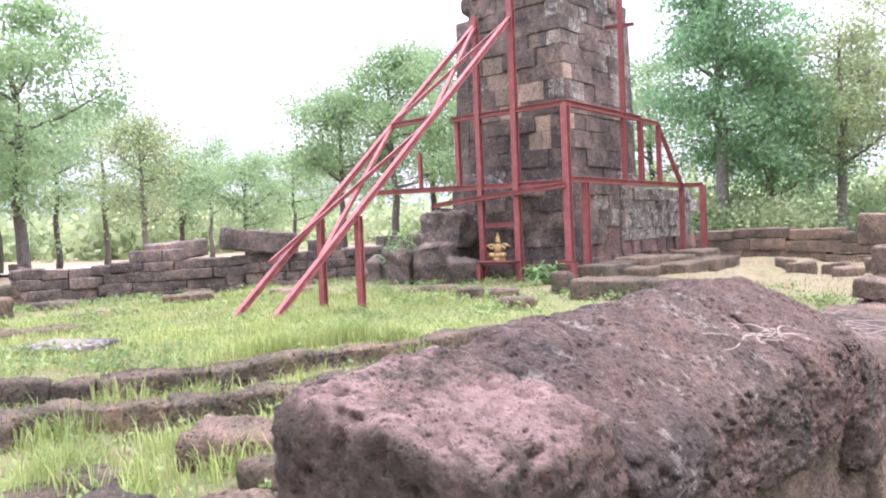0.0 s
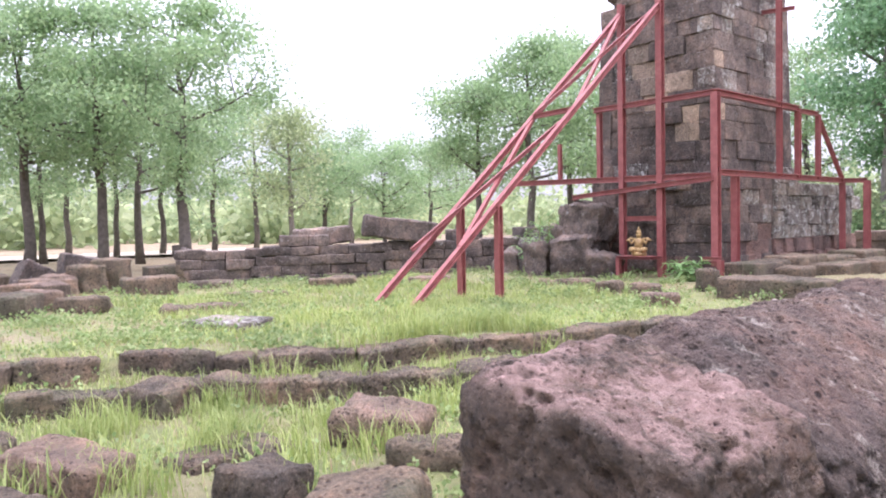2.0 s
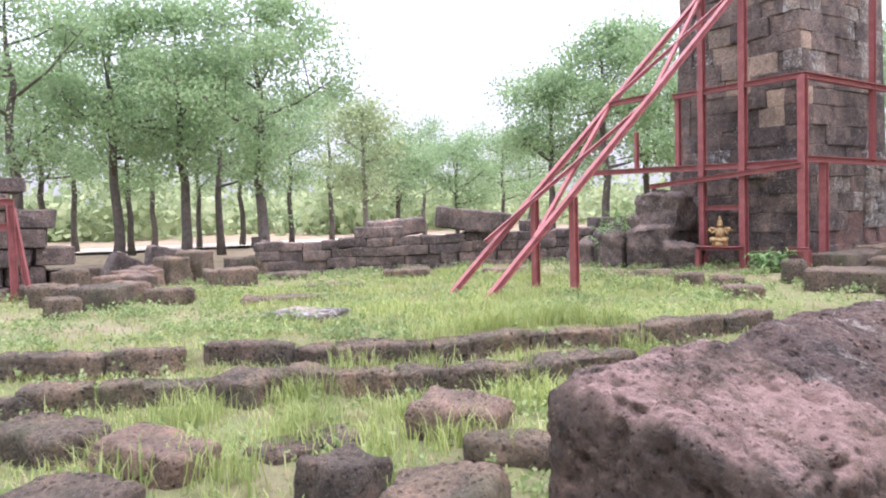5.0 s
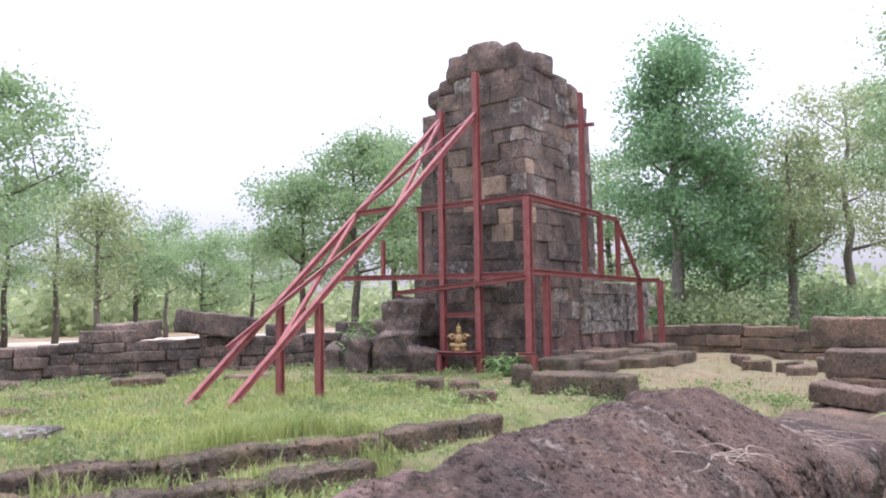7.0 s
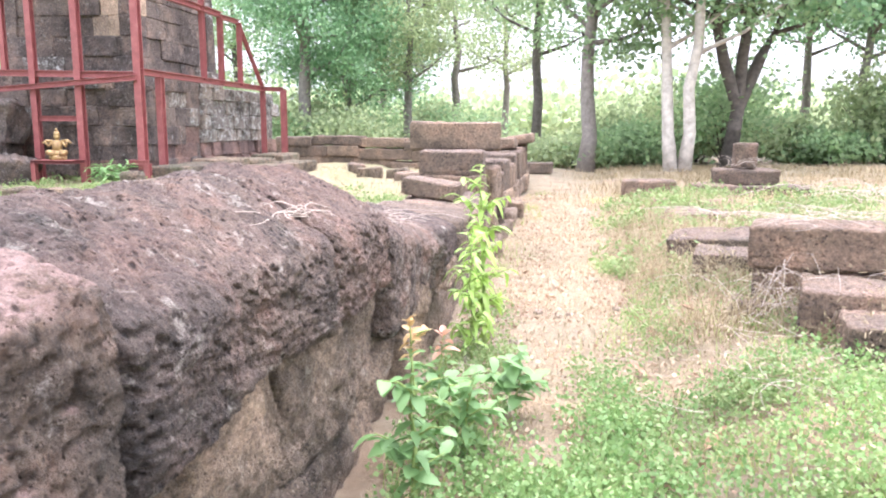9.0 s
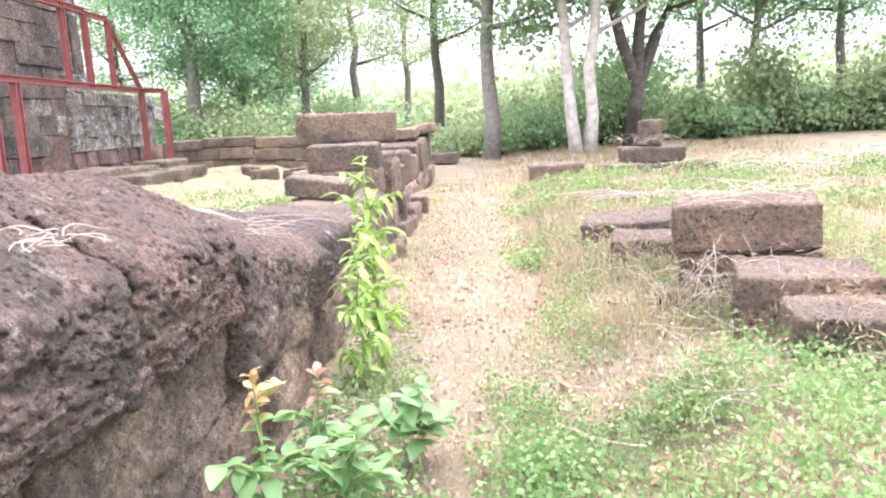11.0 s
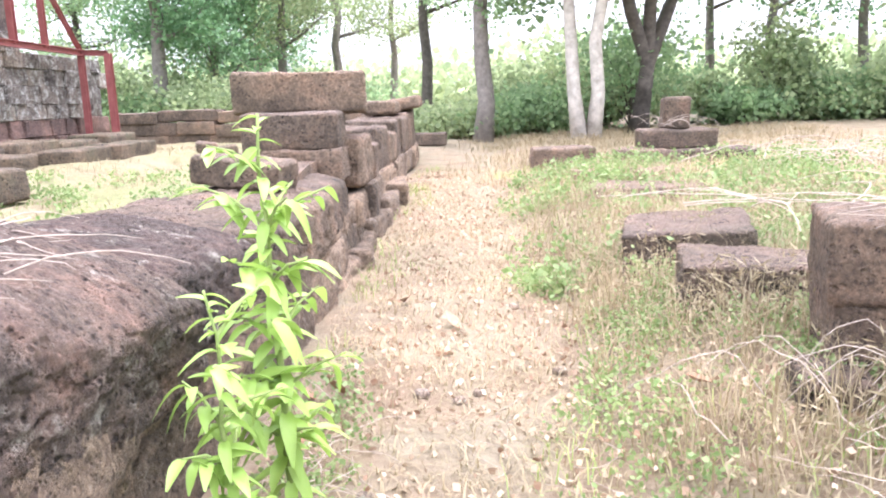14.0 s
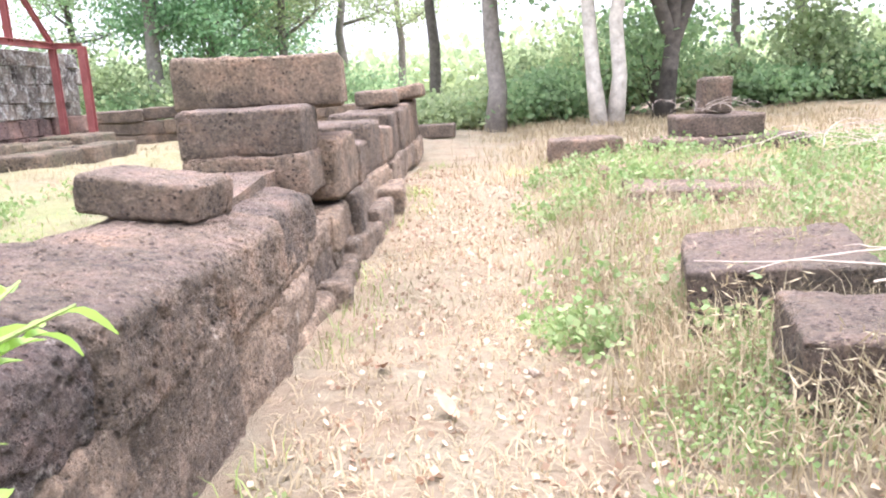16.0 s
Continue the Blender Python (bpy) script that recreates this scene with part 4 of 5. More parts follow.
# ---- rubble, plinth and fallen stones round the tower ----
GR = "fallen stones round the tower"
for i, (x, y, sx, sy, sz, turn, lift) in enumerate([
        (-11.3, 13.2, 1.2, 1.0, 1.15, 20, 0), (-12.0, 12.9, 1.0, 0.9, 0.85, 50, 0), (-11.6, 13.0, 0.9, 0.7, 0.55, 5, 0), (-12.9, 12.7, 0.5, 0.5, 0.5, 30, 0), (-12.4, 12.4, 0.4, 0.35, 0.55, 10, 0),
        (-11.4, 13.4, 0.8, 0.7, 0.6, 35, 1.0), (-12.3, 13.6, 0.7, 0.6, 0.4, 10, 0.65),
        (-10.75, 12.6, 0.9, 0.8, 0.95, 35, 0), (-11.4, 12.2, 0.55, 0.5, 0.75, 15, 0), (-10.2, 12.75, 0.7, 0.55, 0.55, 60, 0), (-10.9, 13.2, 0.9, 0.8, 0.8, 12, 0.85)]):
    stone("boulder", "dark fallen laterite boulder heaped against the tower", (sx, sy, sz), (x, y, ground_z(x, y) - 0.06 + lift), GR, turn=turn, tilt=(6 * math.sin(i * 2.2), 7 * math.cos(i * 1.3)), step=0.06, radius=0.06, lump=0.12, pits=0.03, mat=STONE_TOWER, seed=130 + i)
for i, (x, y, sx, sy, sz, turn) in enumerate([
        (-7.5, 14.2, 0.7, 1.5, 0.44, 0), (-7.4, 15.7, 0.75, 1.4, 0.46, 3), (-7.4, 17.1, 0.8, 1.3, 0.43, -3), (-7.3, 18.5, 0.8, 1.4, 0.46, 2), (-6.7, 16.2, 0.7, 1.5, 0.3, 4), (-6.6, 17.8, 0.7, 1.6, 0.34, 0),
        (-8.2, 13.2, 0.6, 0.4, 0.25, 10), (-6.9, 14.6, 0.5, 0.9, 0.3, 8), (-5.6, 11.2, 1.6, 0.7, 0.38, 6)]):
    stone("plinth_stone", "low laterite plinth stone at the tower's foot", (sx, sy, sz), (x, y, ground_z(x, y) - 0.06), "tower plinth", "plinth stone", turn=turn, step=0.08, lump=0.03, mat=STONE_STEP, seed=150 + i)
GR = "stones in the court"
NEAR_STONES = [
    (-5.2, 18.6, 0.4, 0.4, 0.3, 20), (-4.6, 17.6, 0.6, 0.45, 0.28, 10), (-4.0, 17.9, 0.5, 0.4, 0.3, 0), (-3.6, 17.2, 0.5, 0.4, 0.25, 40), (-3.3, 18.6, 0.5, 0.4, 0.35, 15),
    (-9.6, 11.2, 0.8, 0.3, 0.14, 25), (-9.9, 10.8, 0.5, 0.2, 0.12, -20), (-8.0, 10.2, 0.4, 0.35, 0.24, 15), (-7.4, 10.4, 0.5, 0.4, 0.22, 30), (-6.6, 9.6, 0.6, 0.4, 0.25, 35), (-7.0, 11.6, 0.35, 0.3, 0.4, 5),
]
WEST_STONES = [
    (-15.2, 5.0, 1.0, 0.6, 0.38, 80), (-14.8, 2.3, 0.9, 0.6, 0.25, 20), (-13.6, 2.0, 1.0, 0.7, 0.25, 60), (-15.6, 1.6, 0.8, 0.7, 0.3, 10), (-16.2, 3.0, 0.7, 0.6, 0.35, 40), (-12.9, 3.2, 0.8, 0.3, 0.14, 60),
    (-16.6, 2.2, 0.8, 0.7, 0.5, 0), (-17.0, 3.6, 0.9, 0.7, 0.45, 30), (-16.0, 6.6, 0.9, 0.6, 0.2, 60), (-13.9, 8.4, 1.0, 0.5, 0.2, 60), (-12.6, 10.0, 0.9, 0.5, 0.18, 50), (-14.6, 0.4, 0.7, 0.6, 0.3, 15),
    (-11.5, 4.6, 1.3, 0.5, 0.14, 60), (-13.0, 6.2, 1.2, 0.4, 0.14, 60),
    (-12.2, 1.5, 0.45, 0.4, 0.35, 15), (-12.8, 2.1, 0.8, 0.6, 0.42, 50), (-13.4, 2.7, 0.5, 0.45, 0.36, 25), (-13.7, 1.6, 0.7, 0.5, 0.4, 70), (-12.6, 3.1, 0.7, 0.45, 0.28, 35), (-14.6, 3.1, 0.6, 0.5, 0.45, 10),
    (-17.2, 4.4, 0.6, 0.6, 0.7, 20), (-17.6, 5.0, 0.7, 0.6, 0.8, 45), (-17.4, 3.9, 0.8, 0.6, 0.5, 5),
]
for i, (x, y, sx, sy, sz, turn) in enumerate(NEAR_STONES + WEST_STONES):
    stone("fallen_stone", "small mossy laterite stone lying in the court", (sx, sy, sz), (x, y, ground_z(x, y) - 0.04), GR, "stone", turn=turn, step=0.08, radius=0.06, lump=0.05, mat=STONE_STEP if i % 3 else STONE_WALL, seed=170 + i)
stone("flat_stone", "flat pale grey paving stone sunk in grass", (0.95, 0.75, 0.16), (-9.3, 4.0, ground_z(-9.3, 4.0) - 0.06), "", "paving stone", turn=30, step=0.06, lump=0.015, mat=STONE_MOSSY, seed=199)
for i, (x, y, sx, sy, sz, tx) in enumerate([(-15.0, 11.0, 1.8, 0.8, 0.5, 8), (-16.2, 9.6, 1.3, 0.8, 0.4, -4), (-18.3, 7.0, 0.8, 0.7, 0.9, 20), (-20.5, 5.0, 0.9, 0.8, 0.9, 10), (-21.5, 4.0, 0.8, 0.7, 0.8, 30)]):
    stone("fallen_block", "large dark laterite block fallen on the low wall", (sx, sy, sz), (x, y, ground_z(x, y) + (0.85 if i < 2 else -0.06)), "blocks by the back wall", "stone block", turn=60 + 9 * i, tilt=(0, tx), step=0.09, lump=0.05, mat=STONE_TOWER, seed=220 + i)

# ---- frame of the second ruin ----
frame2 = tagged(new("steel_bracing", None), "red painted steel bracing round the second ruin", "bracing frame")
frame2.location = (-15.6, 0.3, 0.45)
FX = -15.6
for y in (-2.4, 1.19):
    bar("post", (FX, y, 0.4), (FX, y, 2.2), 0.13, frame2)
bar("post", (FX - 0.3, 0.86, 1.7), (FX - 0.3, 0.86, 3.7), 0.12, frame2)
bar("beam", (FX, -2.6, 0.45), (FX, 1.4, 0.45), 0.1, frame2)
bar("beam", (FX, -2.6, 1.76), (FX, 1.15, 1.76), 0.13, frame2)
bar("beam", (FX, 0.8, 2.2), (FX, 1.25, 2.2), 0.12, frame2)
bar("beam", (FX - 0.3, -2.6, 2.75), (FX - 0.3, 0.86, 2.75), 0.11, frame2)
bar("beam", (FX - 0.3, -2.6, 3.68), (FX - 0.3, 0.92, 3.68), 0.13, frame2)
bar("brace", (FX, 1.22, 2.1), (FX + 0.1, 1.42, 0.45), 0.09, frame2)


# ---- the golden figure on the shelf: one plain seated shape ----
def figure(at):
    pieces = []
    for z0, z1, r0, r1, dx in ((0.0, 0.1, 0.2, 0.19, 0), (0.1, 0.2, 0.17, 0.15, 0), (0.2, 0.42, 0.12, 0.1, 0), (0.42, 0.47, 0.05, 0.05, 0), (0.46, 0.53, 0.065, 0.075, 0), (0.53, 0.62, 0.075, 0.05, 0), (0.62, 0.7, 0.045, 0.008, 0)):
        pieces.append(tube([(dx, 0, z0), (dx, 0, (z0 + z1) / 2), (dx, 0, z1)], [r0, (r0 + r1) / 2 * 1.06, r1], 12))
    for s in (-1, 1):
        pieces.append(tube([(0.1 * s, 0, 0.38), (0.2 * s, -0.05, 0.3), (0.26 * s, -0.1, 0.4)], [0.04, 0.035, 0.03], 7))
        pieces.append(tube([(0.1 * s, 0, 0.4), (0.24 * s, 0.02, 0.42), (0.33 * s, -0.02, 0.36)], [0.035, 0.03, 0.02], 7))
        pieces.append(tube([(0.03 * s, -0.08, 0.14), (0.2 * s, -0.14, 0.16), (0.08 * s, -0.2, 0.12)], [0.07, 0.065, 0.05], 7))
    v, f = join(pieces)
    ob = mesh_object("statue", v, f, GOLD, None, "", True)
    ob.location = at
    ob.rotation_euler = (0, 0, radians(25))
    ob.scale = (0.75, 0.75, 0.85)
    return tagged(ob, "small golden seated figure on a red shelf", "statue")


figure((-9.35, 12.95, 0.985))


# ---- plants ----
def leaf_mesh(name, length, width, fold, bend, mat, segs=5):
    """One leaf blade, folded along its midrib and bending down to its tip."""
    v, f = [], []
    for i in range(segs + 1):
        u = i / segs
        w = width * math.sin(math.pi * min(0.97, 0.06 + u * 0.92)) ** 0.8
        y, z = length * u, -bend * length * u * u
        v += [(-w / 2, y, z + fold * w), (0, y, z), (w / 2, y, z + fold * w)]
    for i in range(segs):
        a = i * 3
        f += [(a, a + 1, a + 4, a + 3), (a + 1, a + 2, a + 5, a + 4)]
    me = bpy.data.meshes.new(name)
    me.from_pydata(v, [], f)
    me.materials.append(mat)
    me.shade_smooth()
    return me


def leafy_plant(name, label, at, tall, leaves, mesh_list, seed, lean=(0, 0), first=0.1, reach=0.12, twigs=0, size=1.0):
    rnd = random.Random(seed)
    root = tagged(new(name, None), label, "plant")
    root.location = (at[0], at[1], ground_z(*at) - 0.02)
    n = 8
    pts = [Vector((lean[0] * (i / n) ** 1.4 + rnd.uniform(-0.012, 0.012), lean[1] * (i / n) ** 1.4, tall * i / n)) for i in range(n + 1)]
    v, f = tube(pts, [0.011 * (1 - 0.75 * i / n) * (tall + 0.3) for i in range(n + 1)], 6)
    stem = mesh_object("stem", v, f, GREEN_STEM, root, "", True)
    spots = []
    for i in range(leaves):
        u = first + (1 - first) * (i + rnd.random() * 0.6) / leaves
        k = min(int(u * n), n - 1)
        spots.append((pts[k].lerp(pts[k + 1], u * n - k), u, i * 2.4, root))
    for j in range(twigs):
        u = first + 0.15 + (0.8 - first) * j / max(1, twigs)
        k = min(int(u * n), n - 1)
        p = pts[k]
        w = j * 2.4 + 0.7
        e = p + Vector((math.cos(w), math.sin(w), 0.55)) * reach * rnd.uniform(0.8, 1.3)
        vv, ff = tube([p, p.lerp(e, 0.5) + Vector((0, 0, 0.02)), e], [0.006, 0.005, 0.002], 5)
        twig = mesh_object("twig", vv, ff, GREEN_STEM, root)
        for q in range(7):
            spots.append((p.lerp(e, 0.3 + 0.1 * q), u, w + (1 if q % 2 else -1) * 0.9, twig))
    for p, u, w, holder in spots:
        ob = new("leaf", rnd.choice(mesh_list))
        ob.parent = holder
        s = size * rnd.uniform(0.7, 1.2) * (1.1 - 0.5 * u * u)
        ob.matrix_basis = Matrix.Translation(p) @ Matrix.Rotation(w + rnd.uniform(-0.4, 0.4), 4, "Z") @ Matrix.Rotation(rnd.uniform(-0.35, 0.6) + 0.5 * (u > 0.93), 4, "X") @ Matrix.Rotation(rnd.uniform(-0.4, 0.4), 4, "Y") @ Matrix.Diagonal((s, s, s, 1))
    return root


LANCE = [leaf_mesh("lance_leaf", 0.1, 0.04, 0.25, b, LEAF_YOUNG) for b in (0.3, 0.7, 1.0)]
BROAD = [leaf_mesh("broad_leaf", 0.15, 0.095, 0.15, b, LEAF_SEEDLING) for b in (0.15, 0.35, 0.5)]
YELLOW = [leaf_mesh("yellow_leaf", 0.12, 0.075, 0.2, b, LEAF_YELLOW) for b in (0.1, 0.4)]
leafy_plant("sapling", "young sapling with bright lime-green drooping leaves by the wall", (-0.4, 5.4), 1.36, 70, LANCE, 501, (-0.06, 0.08), 0.1, 0.17, 18, 1.15)
leafy_plant("sapling", "small sapling with lime-green leaves beside a taller one", (-0.43, 4.95), 0.92, 50, LANCE, 502, (-0.03, 0.02), 0.15, 0.14, 9, 0.9)
leafy_plant("seedling", "broad-leaved seedling with yellowing top leaves", (-0.4, 2.98), 0.74, 30, BROAD, 503, (-0.02, 0.02), 0.2, 0.16, 6, 0.66)
leafy_plant("seedling", "cluster of yellow and red young leaves on a seedling", (-0.41, 3.02), 0.86, 16, YELLOW, 504, (-0.03, 0.02), 0.8, 0.1, 1, 0.6)
leafy_plant("seedling", "low broad-leaved green seedling beside the path", (-0.07, 4.05), 0.42, 22, BROAD, 505, (0.03, 0.02), 0.25, 0.2, 5, 0.8)
leafy_plant("seedling", "low broad-leaved green seedling beside the path", (-0.28, 3.55), 0.46, 22, BROAD, 506, (0.04, 0.02), 0.25, 0.18, 5, 0.72)
leafy_plant("seedling", "seedling with broad green leaves under pinkish young ones", (-0.45, 3.9), 0.44, 14, BROAD, 507, (0.02, 0.0), 0.3, 0.14, 2, 0.75)
PINK = [leaf_mesh("pink_leaf", 0.13, 0.075, 0.2, b, LEAF_PINK) for b in (0.2, 0.5)]
leafy_plant("seedling", "upright shoot of pinkish young leaves by the wall", (-0.46, 3.86), 0.54, 9, PINK, 508, (0.02, 0.0), 0.75, 0.1, 0, 0.85)
FERN = [leaf_mesh("fern_leaf", 0.34, 0.1, 0.15, b, LEAF_SEEDLING) for b in (0.3, 0.6)]
for i, (x, y) in enumerate([(-8.15, 12.7), (-7.85, 12.75), (-8.4, 12.75)]):
    leafy_plant("fern", "bright green leafy plant at the tower's foot", (x, y), 0.45, 34, FERN, 520 + i, (0.05, 0), 0.15, 0.2, 2, 0.66)
for i, (x, y, h) in enumerate([(-11.6, 12.35, 1.5), (-11.3, 12.3, 1.4), (-11.9, 12.2, 1.1)]):
    leafy_plant("sapling", "grey-green sapling growing out of the rubble", (x, y), h, 40, FERN, 530 + i, (0.2, -0.1), 0.4, 0.3, 6, 0.42)


def blades(name, label, spots, tall, width, mat, seed, flat=0.25):
    """Grass blades at the given places, in one mesh."""
    rng = np.random.default_rng(seed)
    n = len(spots)
    p = np.column_stack([spots, height(spots[:, 0], spots[:, 1]) - 0.01])
    h = tall * rng.uniform(0.45, 1.25, n)
    w = rng.uniform(0, 2 * np.pi, n)
    out = rng.uniform(0.1, 1.0, n) * flat * h / max(0.2, flat) * 0.9
    lean = np.column_stack([np.cos(w) * out, np.sin(w) * out, np.zeros(n)])
    side = np.column_stack([-np.sin(w), np.cos(w), np.zeros(n)]) * (width * rng.uniform(0.6, 1.3, n))[:, None]
    up = np.column_stack([np.zeros(n), np.zeros(n), h])
    v = np.empty((n, 5, 3))
    v[:, 0], v[:, 1] = p - side, p + side
    v[:, 2], v[:, 3] = p + up * 0.6 + lean * flat * 0.6 + side * 0.7, p + up * 0.6 + lean * flat * 0.6 - side * 0.7
    v[:, 4] = p + up * (1.0 - 0.25 * flat) + lean * flat * 1.9
    base = np.arange(n)[:, None] * 5
    quads, tris = base + np.array([0, 1, 2, 3]), base + np.array([3, 2, 4])
    me = bpy.data.meshes.new(name)
    me.vertices.add(n * 5)
    me.vertices.foreach_set("co", v.ravel())
    me.loops.add(n * 7)
    me.loops.foreach_set("vertex_index", np.concatenate([quads, tris], 1).ravel())
    me.polygons.add(n * 2)
    me.polygons.foreach_set("loop_start", np.column_stack([np.arange(n) * 7, np.arange(n) * 7 + 4]).ravel())
    me.update(calc_edges=True)
    me.materials.append(mat)
    return tagged(new(name, me), label, "grass", kind="stuff")


def clumped(rng, n, x0, x1, y0, y1, clumps, size, keep=None):
    c = np.column_stack([rng.uniform(x0, x1, clumps), rng.uniform(y0, y1, clumps)])
    if keep is not None:
        c = c[keep(c[:, 0], c[:, 1])]
    q = c[rng.integers(0, len(c), n)] + rng.normal(0, 1, (n, 2)) * size
    if keep is not None:
        q = q[keep(q[:, 0], q[:, 1])]
    return q


rng = np.random.default_rng(77)


def court(x, y):
    return (x < -1.6) & (x > -19) & ~((x > -11.4) & (x < -8.1) & (y > 13.8) & (y < 20)) & ~((x < -17) & (y < 1.6))


def lane(x, y):
    return (x > wall_line(y)) & (x < 9)


def wall_line(y):
    return -0.62 - 0.018 * np.clip(y - 3.0, 0, 7.0)


def off_track(x, y):
    return lane(x, y) & (np.abs(x - 0.08) > 0.5 * smooth(4.0, 6.5, y) + 0.16 * np.sin(y * 1.9 + x))


def lush_court(x, y):
    return court(x, y) & ~((y > 12.0) & (x > -8.0))


blades("grass", "fresh green grass of the court", clumped(rng, 16000, -14, -7.5, 3.5, 10.5, 300, 0.25, court), 0.15, 0.006, GRASS_GREEN, 1, 0.6)
blades("grass", "tall fresh green grass tufts among stones", clumped(rng, 7500, -6.8, -2.6, 0.6, 6.5, 60, 0.14, court), 0.3, 0.0055, GRASS_GREEN, 2, 0.5)
blades("grass", "short green grass over the whole court", clumped(rng, 36000, -19, -1.8, -1, 22, 1400, 0.26, lush_court), 0.06, 0.007, GRASS_GREEN, 3, 0.7)
blades("grass", "dry straw grass in the court", clumped(rng, 20000, -19, -1.8, -1, 22, 900, 0.25, court), 0.11, 0.005, GRASS_DRY, 4, 0.8)
blades("grass", "dry straw grass along the path", clumped(rng, 46000, -0.7, 6, 1.2, 16, 1500, 0.2, lane), 0.08, 0.0035, GRASS_DRY, 5, 1.2)
blades("grass", "thin green grass along the path", clumped(rng, 16000, -0.7, 5, 1.5, 16, 500, 0.16, off_track), 0.12, 0.0035, GRASS_GREEN, 6, 0.8)
blades("grass", "tall dry grass on the far field", clumped(rng, 16000, 0.5, 14, 9, 26, 700, 0.4, lane), 0.2, 0.007, GRASS_DRY, 7, 0.8)


blades("grass", "flattened straw lying over the path", clumped(rng, 70000, -0.7, 4, 0.8, 14, 2600, 0.2, lane), 0.035, 0.0022, GRASS_DRY, 8, 4.5)


blades("grass", "tall dry stalks among the fallen blocks", clumped(rng, 7000, 0.8, 3.4, 4.5, 13, 110, 0.14, off_track), 0.34, 0.0025, GRASS_DRY, 9, 0.6)
blades("grass", "straw and grass tufts growing on the kerbs", clumped(rng, 14000, -9.6, -5.2, -1.5, 9.5, 420, 0.16, court), 0.13, 0.005, GRASS_GREEN, 10, 0.9)


def weeds(label, spots, tall, leaf, count, mat, seed, slim=0.4):
    """Low leafy weeds at the given places."""
    r = np.random.default_rng(seed)
    z = height(spots[:, 0], spots[:, 1])
    c = np.column_stack([spots, z + tall * r.uniform(0.2, 1.0, len(spots))])
    ob = leaf_cloud("weeds", c, (0.03, 0.03, tall * 0.22), count, leaf, mat, None, seed, -0.2, slim)
    return tagged(ob, label, "weeds", kind="stuff")


weeds("low green weeds beside the path", clumped(rng, 11000, -0.6, 3.6, 0.8, 9, 190, 0.15, off_track), 0.13, 0.026, 64000, LEAF_WEED, 31)
weeds("thick green clover-like weeds at the start of the path", clumped(rng, 3500, -0.5, 2.8, 1.6, 4.8, 60, 0.16, off_track), 0.15, 0.026, 17000, LEAF_CLOVER, 35, 0.42)
weeds("green weeds round the seedlings at the wall", clumped(rng, 1400, -0.5, 0.55, 1.9, 4.3, 22, 0.14, lane), 0.14, 0.03, 8000, LEAF_CLOVER, 36, 0.42)
weeds("sprawling green weeds further along the path", clumped(rng, 2600, 0.6, 7, 8, 15, 70, 0.25, off_track), 0.2, 0.05, 15000, LEAF_WEED, 32)
weeds("low herbs among the court's stones", clumped(rng, 6000, -17, -2, -0.5, 14, 420, 0.22, court), 0.12, 0.045, 40000, LEAF_WEED, 33)
weeds("dry stems and seed heads by the blocks", clumped(rng, 2600, 0.9, 3.6, 4, 10, 60, 0.14, off_track), 0.3, 0.06, 12000, GRASS_DRY, 34, 0.06)
litter = leaf_cloud("leaf_litter", np.column_stack([(q := clumped(rng, 9000, -0.75, 2.0, 1.0, 15, 900, 0.25, lane)), height(q[:, 0], q[:, 1]) + 0.012]), (0.02, 0.02, 0.004), 9000, 0.035, LITTER, None, 41, droop=0.0)
tagged(litter, "brown fallen leaves scattered on the path", "leaf litter", kind="stuff")


def twigs(label, at, spread_xy, count, length, seed, z_of=None, rad=0.0026, rise=0.04):
    """A tangle of dead pale twigs, each one bent."""
    r = random.Random(seed)
    root = tagged(new("dry_twigs", None), label, "twigs")
    root.location = at
    for i in range(count):
        x, y = r.gauss(0, spread_xy[0]), r.gauss(0, spread_xy[1])
        w = r.uniform(0, 6.28)
        pts = []
        z = r.uniform(0.0, rise)
        bend, arc = r.uniform(-0.35, 0.35), r.uniform(0.2, 1.0) * rise
        for k in range(9):
            floor_z = 0.004 + (z_of(at[0] + x, at[1] + y) - at[2] if z_of else 0)
            pts.append((x, y, max(floor_z, z + arc * math.sin(math.pi * k / 8))))
            w += bend + r.uniform(-0.3, 0.3)
            x, y, z = x + math.cos(w) * length / 8, y + math.sin(w) * length / 8, z + r.uniform(-0.12, 0.12) * rise
        v, f = tube(pts, [rad * (1 - 0.08 * k) for k in range(9)], 4)
        mesh_object("twig", v, f, TWIG, root)
    return root


twigs("pale dead twigs scattered over the wall top", (-1.12, 4.85, 1.05), (0.14, 0.32), 40, 0.42, 601, lambda x, y: 1.215 - 0.17 * (y - 4.74) - 0.27 * max(0.0, (x + 1.41) / 0.68) ** 1.7)
twigs("dead twigs tangled over a stone block", (1.95, 6.05, 0.97), (0.3, 0.14), 40, 0.6, 602, rise=0.06, rad=0.003)
twigs("pale dead thorny branches heaped beside blocks", (1.75, 5.55, 0.3), (0.34, 0.1), 50, 0.5, 603, ground_z, rise=0.26, rad=0.0026)
twigs("heap of pale dead twigs on the ground", (1.75, 4.5, ground_z(1.75, 4.5)), (0.35, 0.35), 80, 0.5, 604, ground_z, rise=0.07, rad=0.0024)
twigs("dry twigs lying in the path", (0.5, 4.5, ground_z(0.5, 4.5)), (0.5, 1.6), 30, 0.4, 605, ground_z, rise=0.02)
twigs("dry roots and straw at the wall's foot", (-0.45, 5.0, ground_z(-0.45, 5.0)), (0.1, 0.7), 70, 0.35, 606, ground_z, rise=0.08)
twigs("bare twigs sticking over a far stone pile", (3.2, 15.2, 0.9), (0.3, 0.2), 14, 0.6, 607, rise=0.14, rad=0.004)
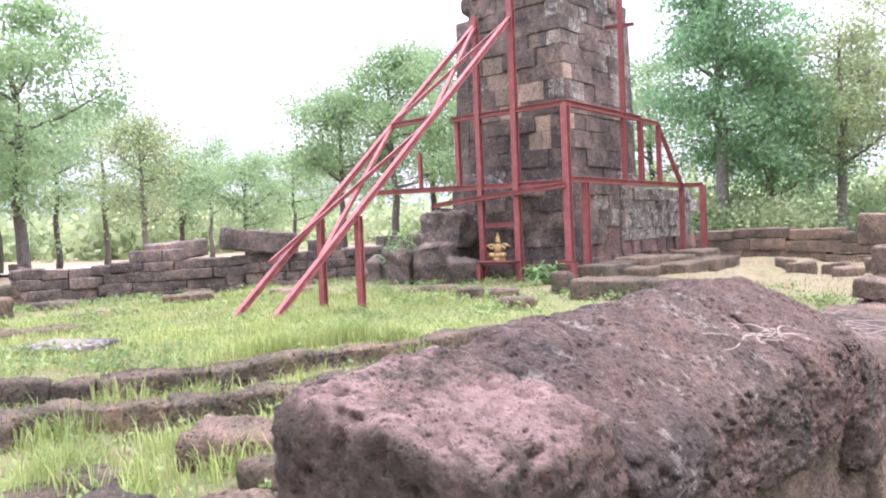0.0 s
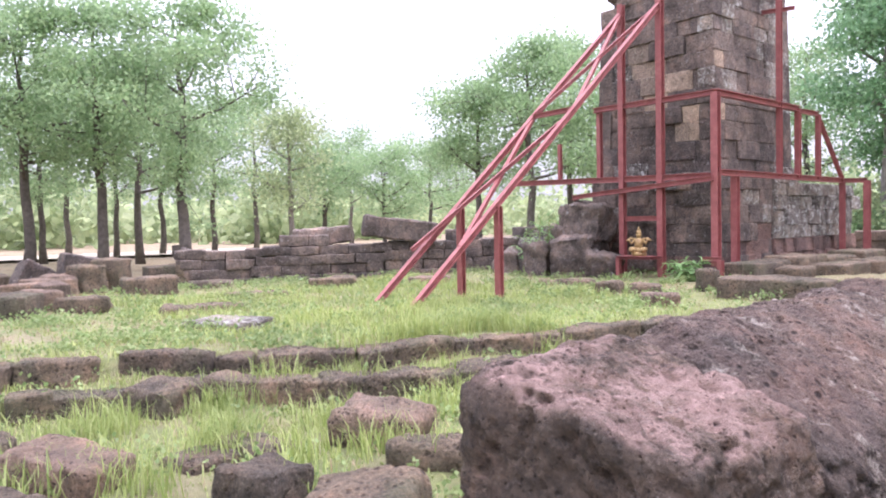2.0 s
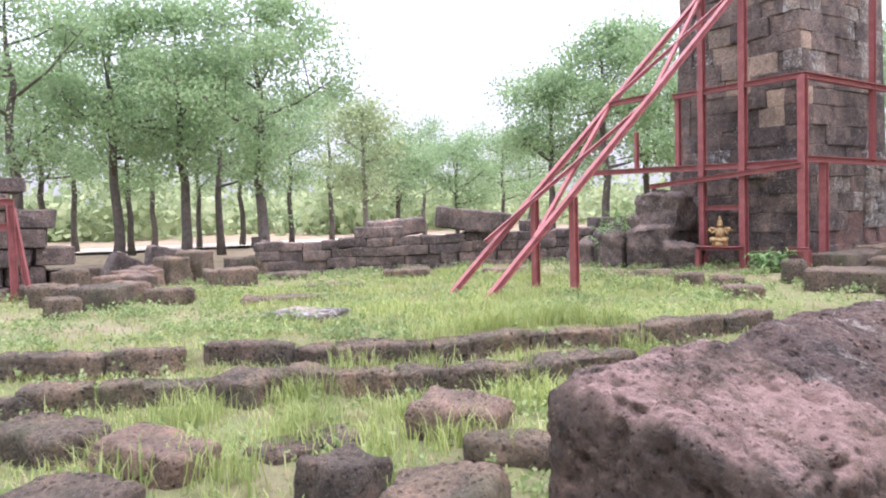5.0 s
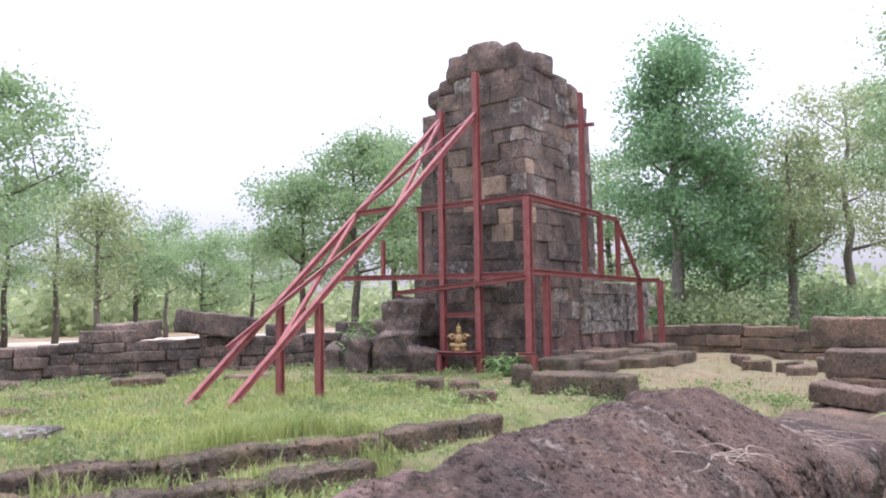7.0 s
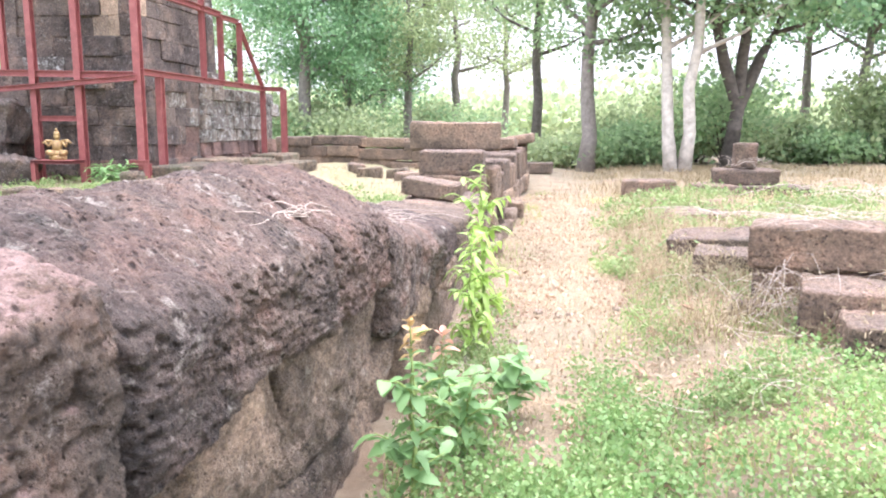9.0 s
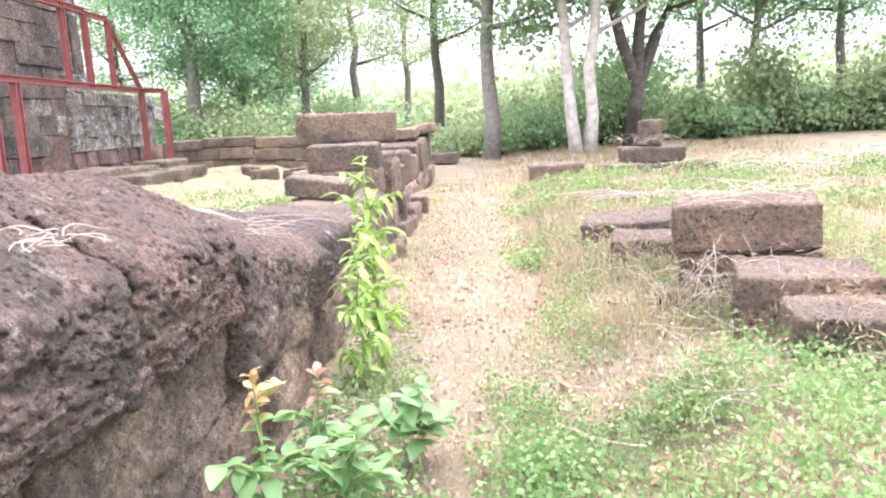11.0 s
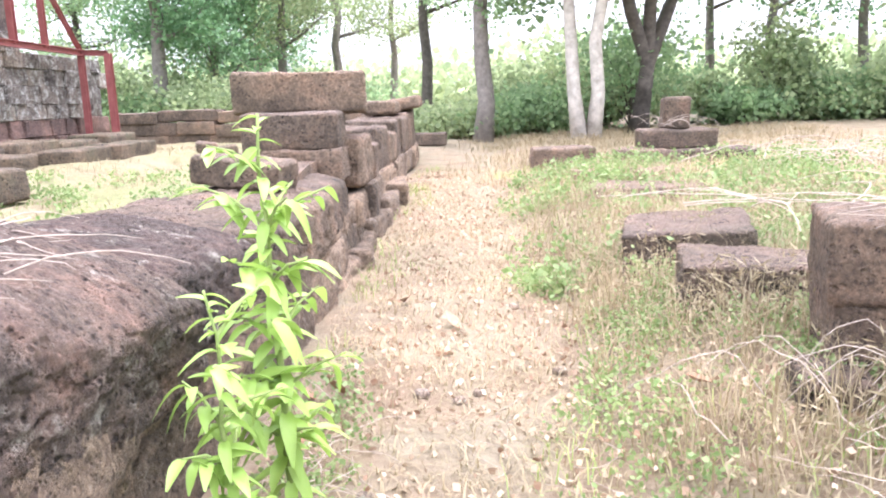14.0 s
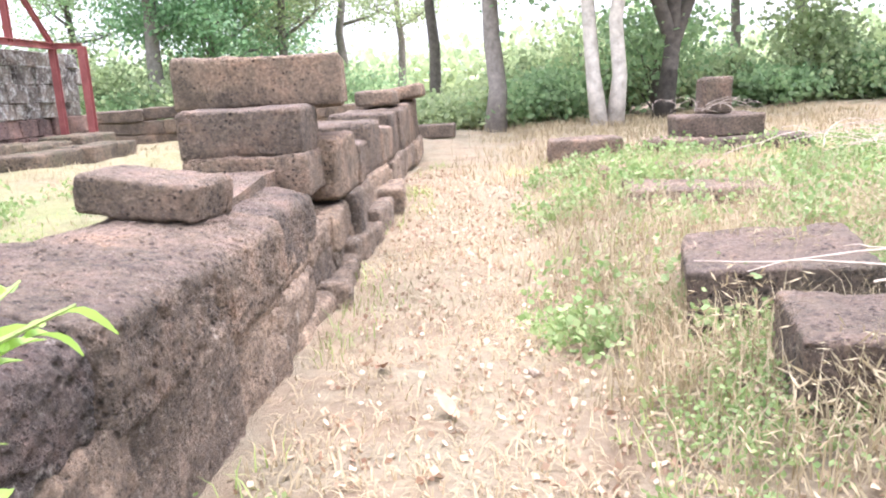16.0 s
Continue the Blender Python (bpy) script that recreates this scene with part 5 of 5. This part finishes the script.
twigs("dry brushwood on the far bank", (6.0, 13.5, ground_z(6.0, 13.5)), (1.2, 0.6), 60, 1.6, 608, ground_z, rise=0.25, rad=0.007)
twigs("small dead twigs hanging on the rock", (-0.8, 2.65, 1.33), (0.05, 0.05), 14, 0.16, 609, rise=0.03, rad=0.0025)

# single large dead leaves and pale pebbles on the path
DEAD = [leaf_mesh("dead_leaf", 0.13, 0.07, 0.35, b, DEAD_LEAF) for b in (-0.5, -0.8)]
for i, (x, y, w) in enumerate([(-0.56, 6.5, 70), (-0.42, 6.55, 150), (-0.5, 5.9, 20), (0.75, 5.2, 80), (1.2, 6.3, 110), (0.1, 7.6, 40), (-0.3, 8.2, 200), (0.9, 3.9, 300)]):
    ob = new("fallen_leaf", DEAD[i % 2])
    ob.matrix_basis = pose(x, y, ground_z(x, y) + 0.012, 8 * math.sin(i), 10 * math.cos(i), w)
    tagged(ob, "large curled dead brown leaf on the path", "leaf", "dead leaves on the path")
for i, (x, y) in enumerate([(-0.07, 6.55), (0.11, 6.5), (0.2, 6.62), (0.45, 8.1), (-0.2, 5.6), (0.62, 6.9)]):
    stone("pebble", "small pale pebble lying on the path", (0.075, 0.055, 0.045), (x, y, ground_z(x, y) - 0.012), "pebbles on the path", "pebble", turn=40 * i, step=0.02, radius=0.02, lump=0.012, mat=SANDSTONE, seed=300 + i)

# pale dirt track far off, beyond the court
track = mesh_object("track", [(-46, -40, 0.335), (-52, -40, 0.335), (-40, 60, 0.335), (-34, 60, 0.335)], [(0, 1, 2, 3)], SAND)
tagged(track, "pale dirt track beyond the trees", "road", kind="structure")

# small dark notice board fixed to a post by the far trees
board = tagged(new("notice_board", None), "small dark notice board on a post by the trees", "sign")
board.location = (-25.6, 9.6, ground_z(-25.6, 9.6))
v, f = tube([(0, 0, -0.1), (0, 0, 0.9)], [0.05, 0.05], 8)
mesh_object("post", v, f, CLOTH_DARK, board)
bm = bmesh.new()
bmesh.ops.create_cube(bm, size=1.0, matrix=pose(0.06, 0, 0.8, 0, 0, -20) @ Matrix.Diagonal((0.06, 0.55, 0.4, 1)))
bmesh.ops.bevel(bm, geom=bm.edges[:], offset=0.012, segments=1, affect="EDGES")
part("panel", bm, CLOTH_DARK, board)
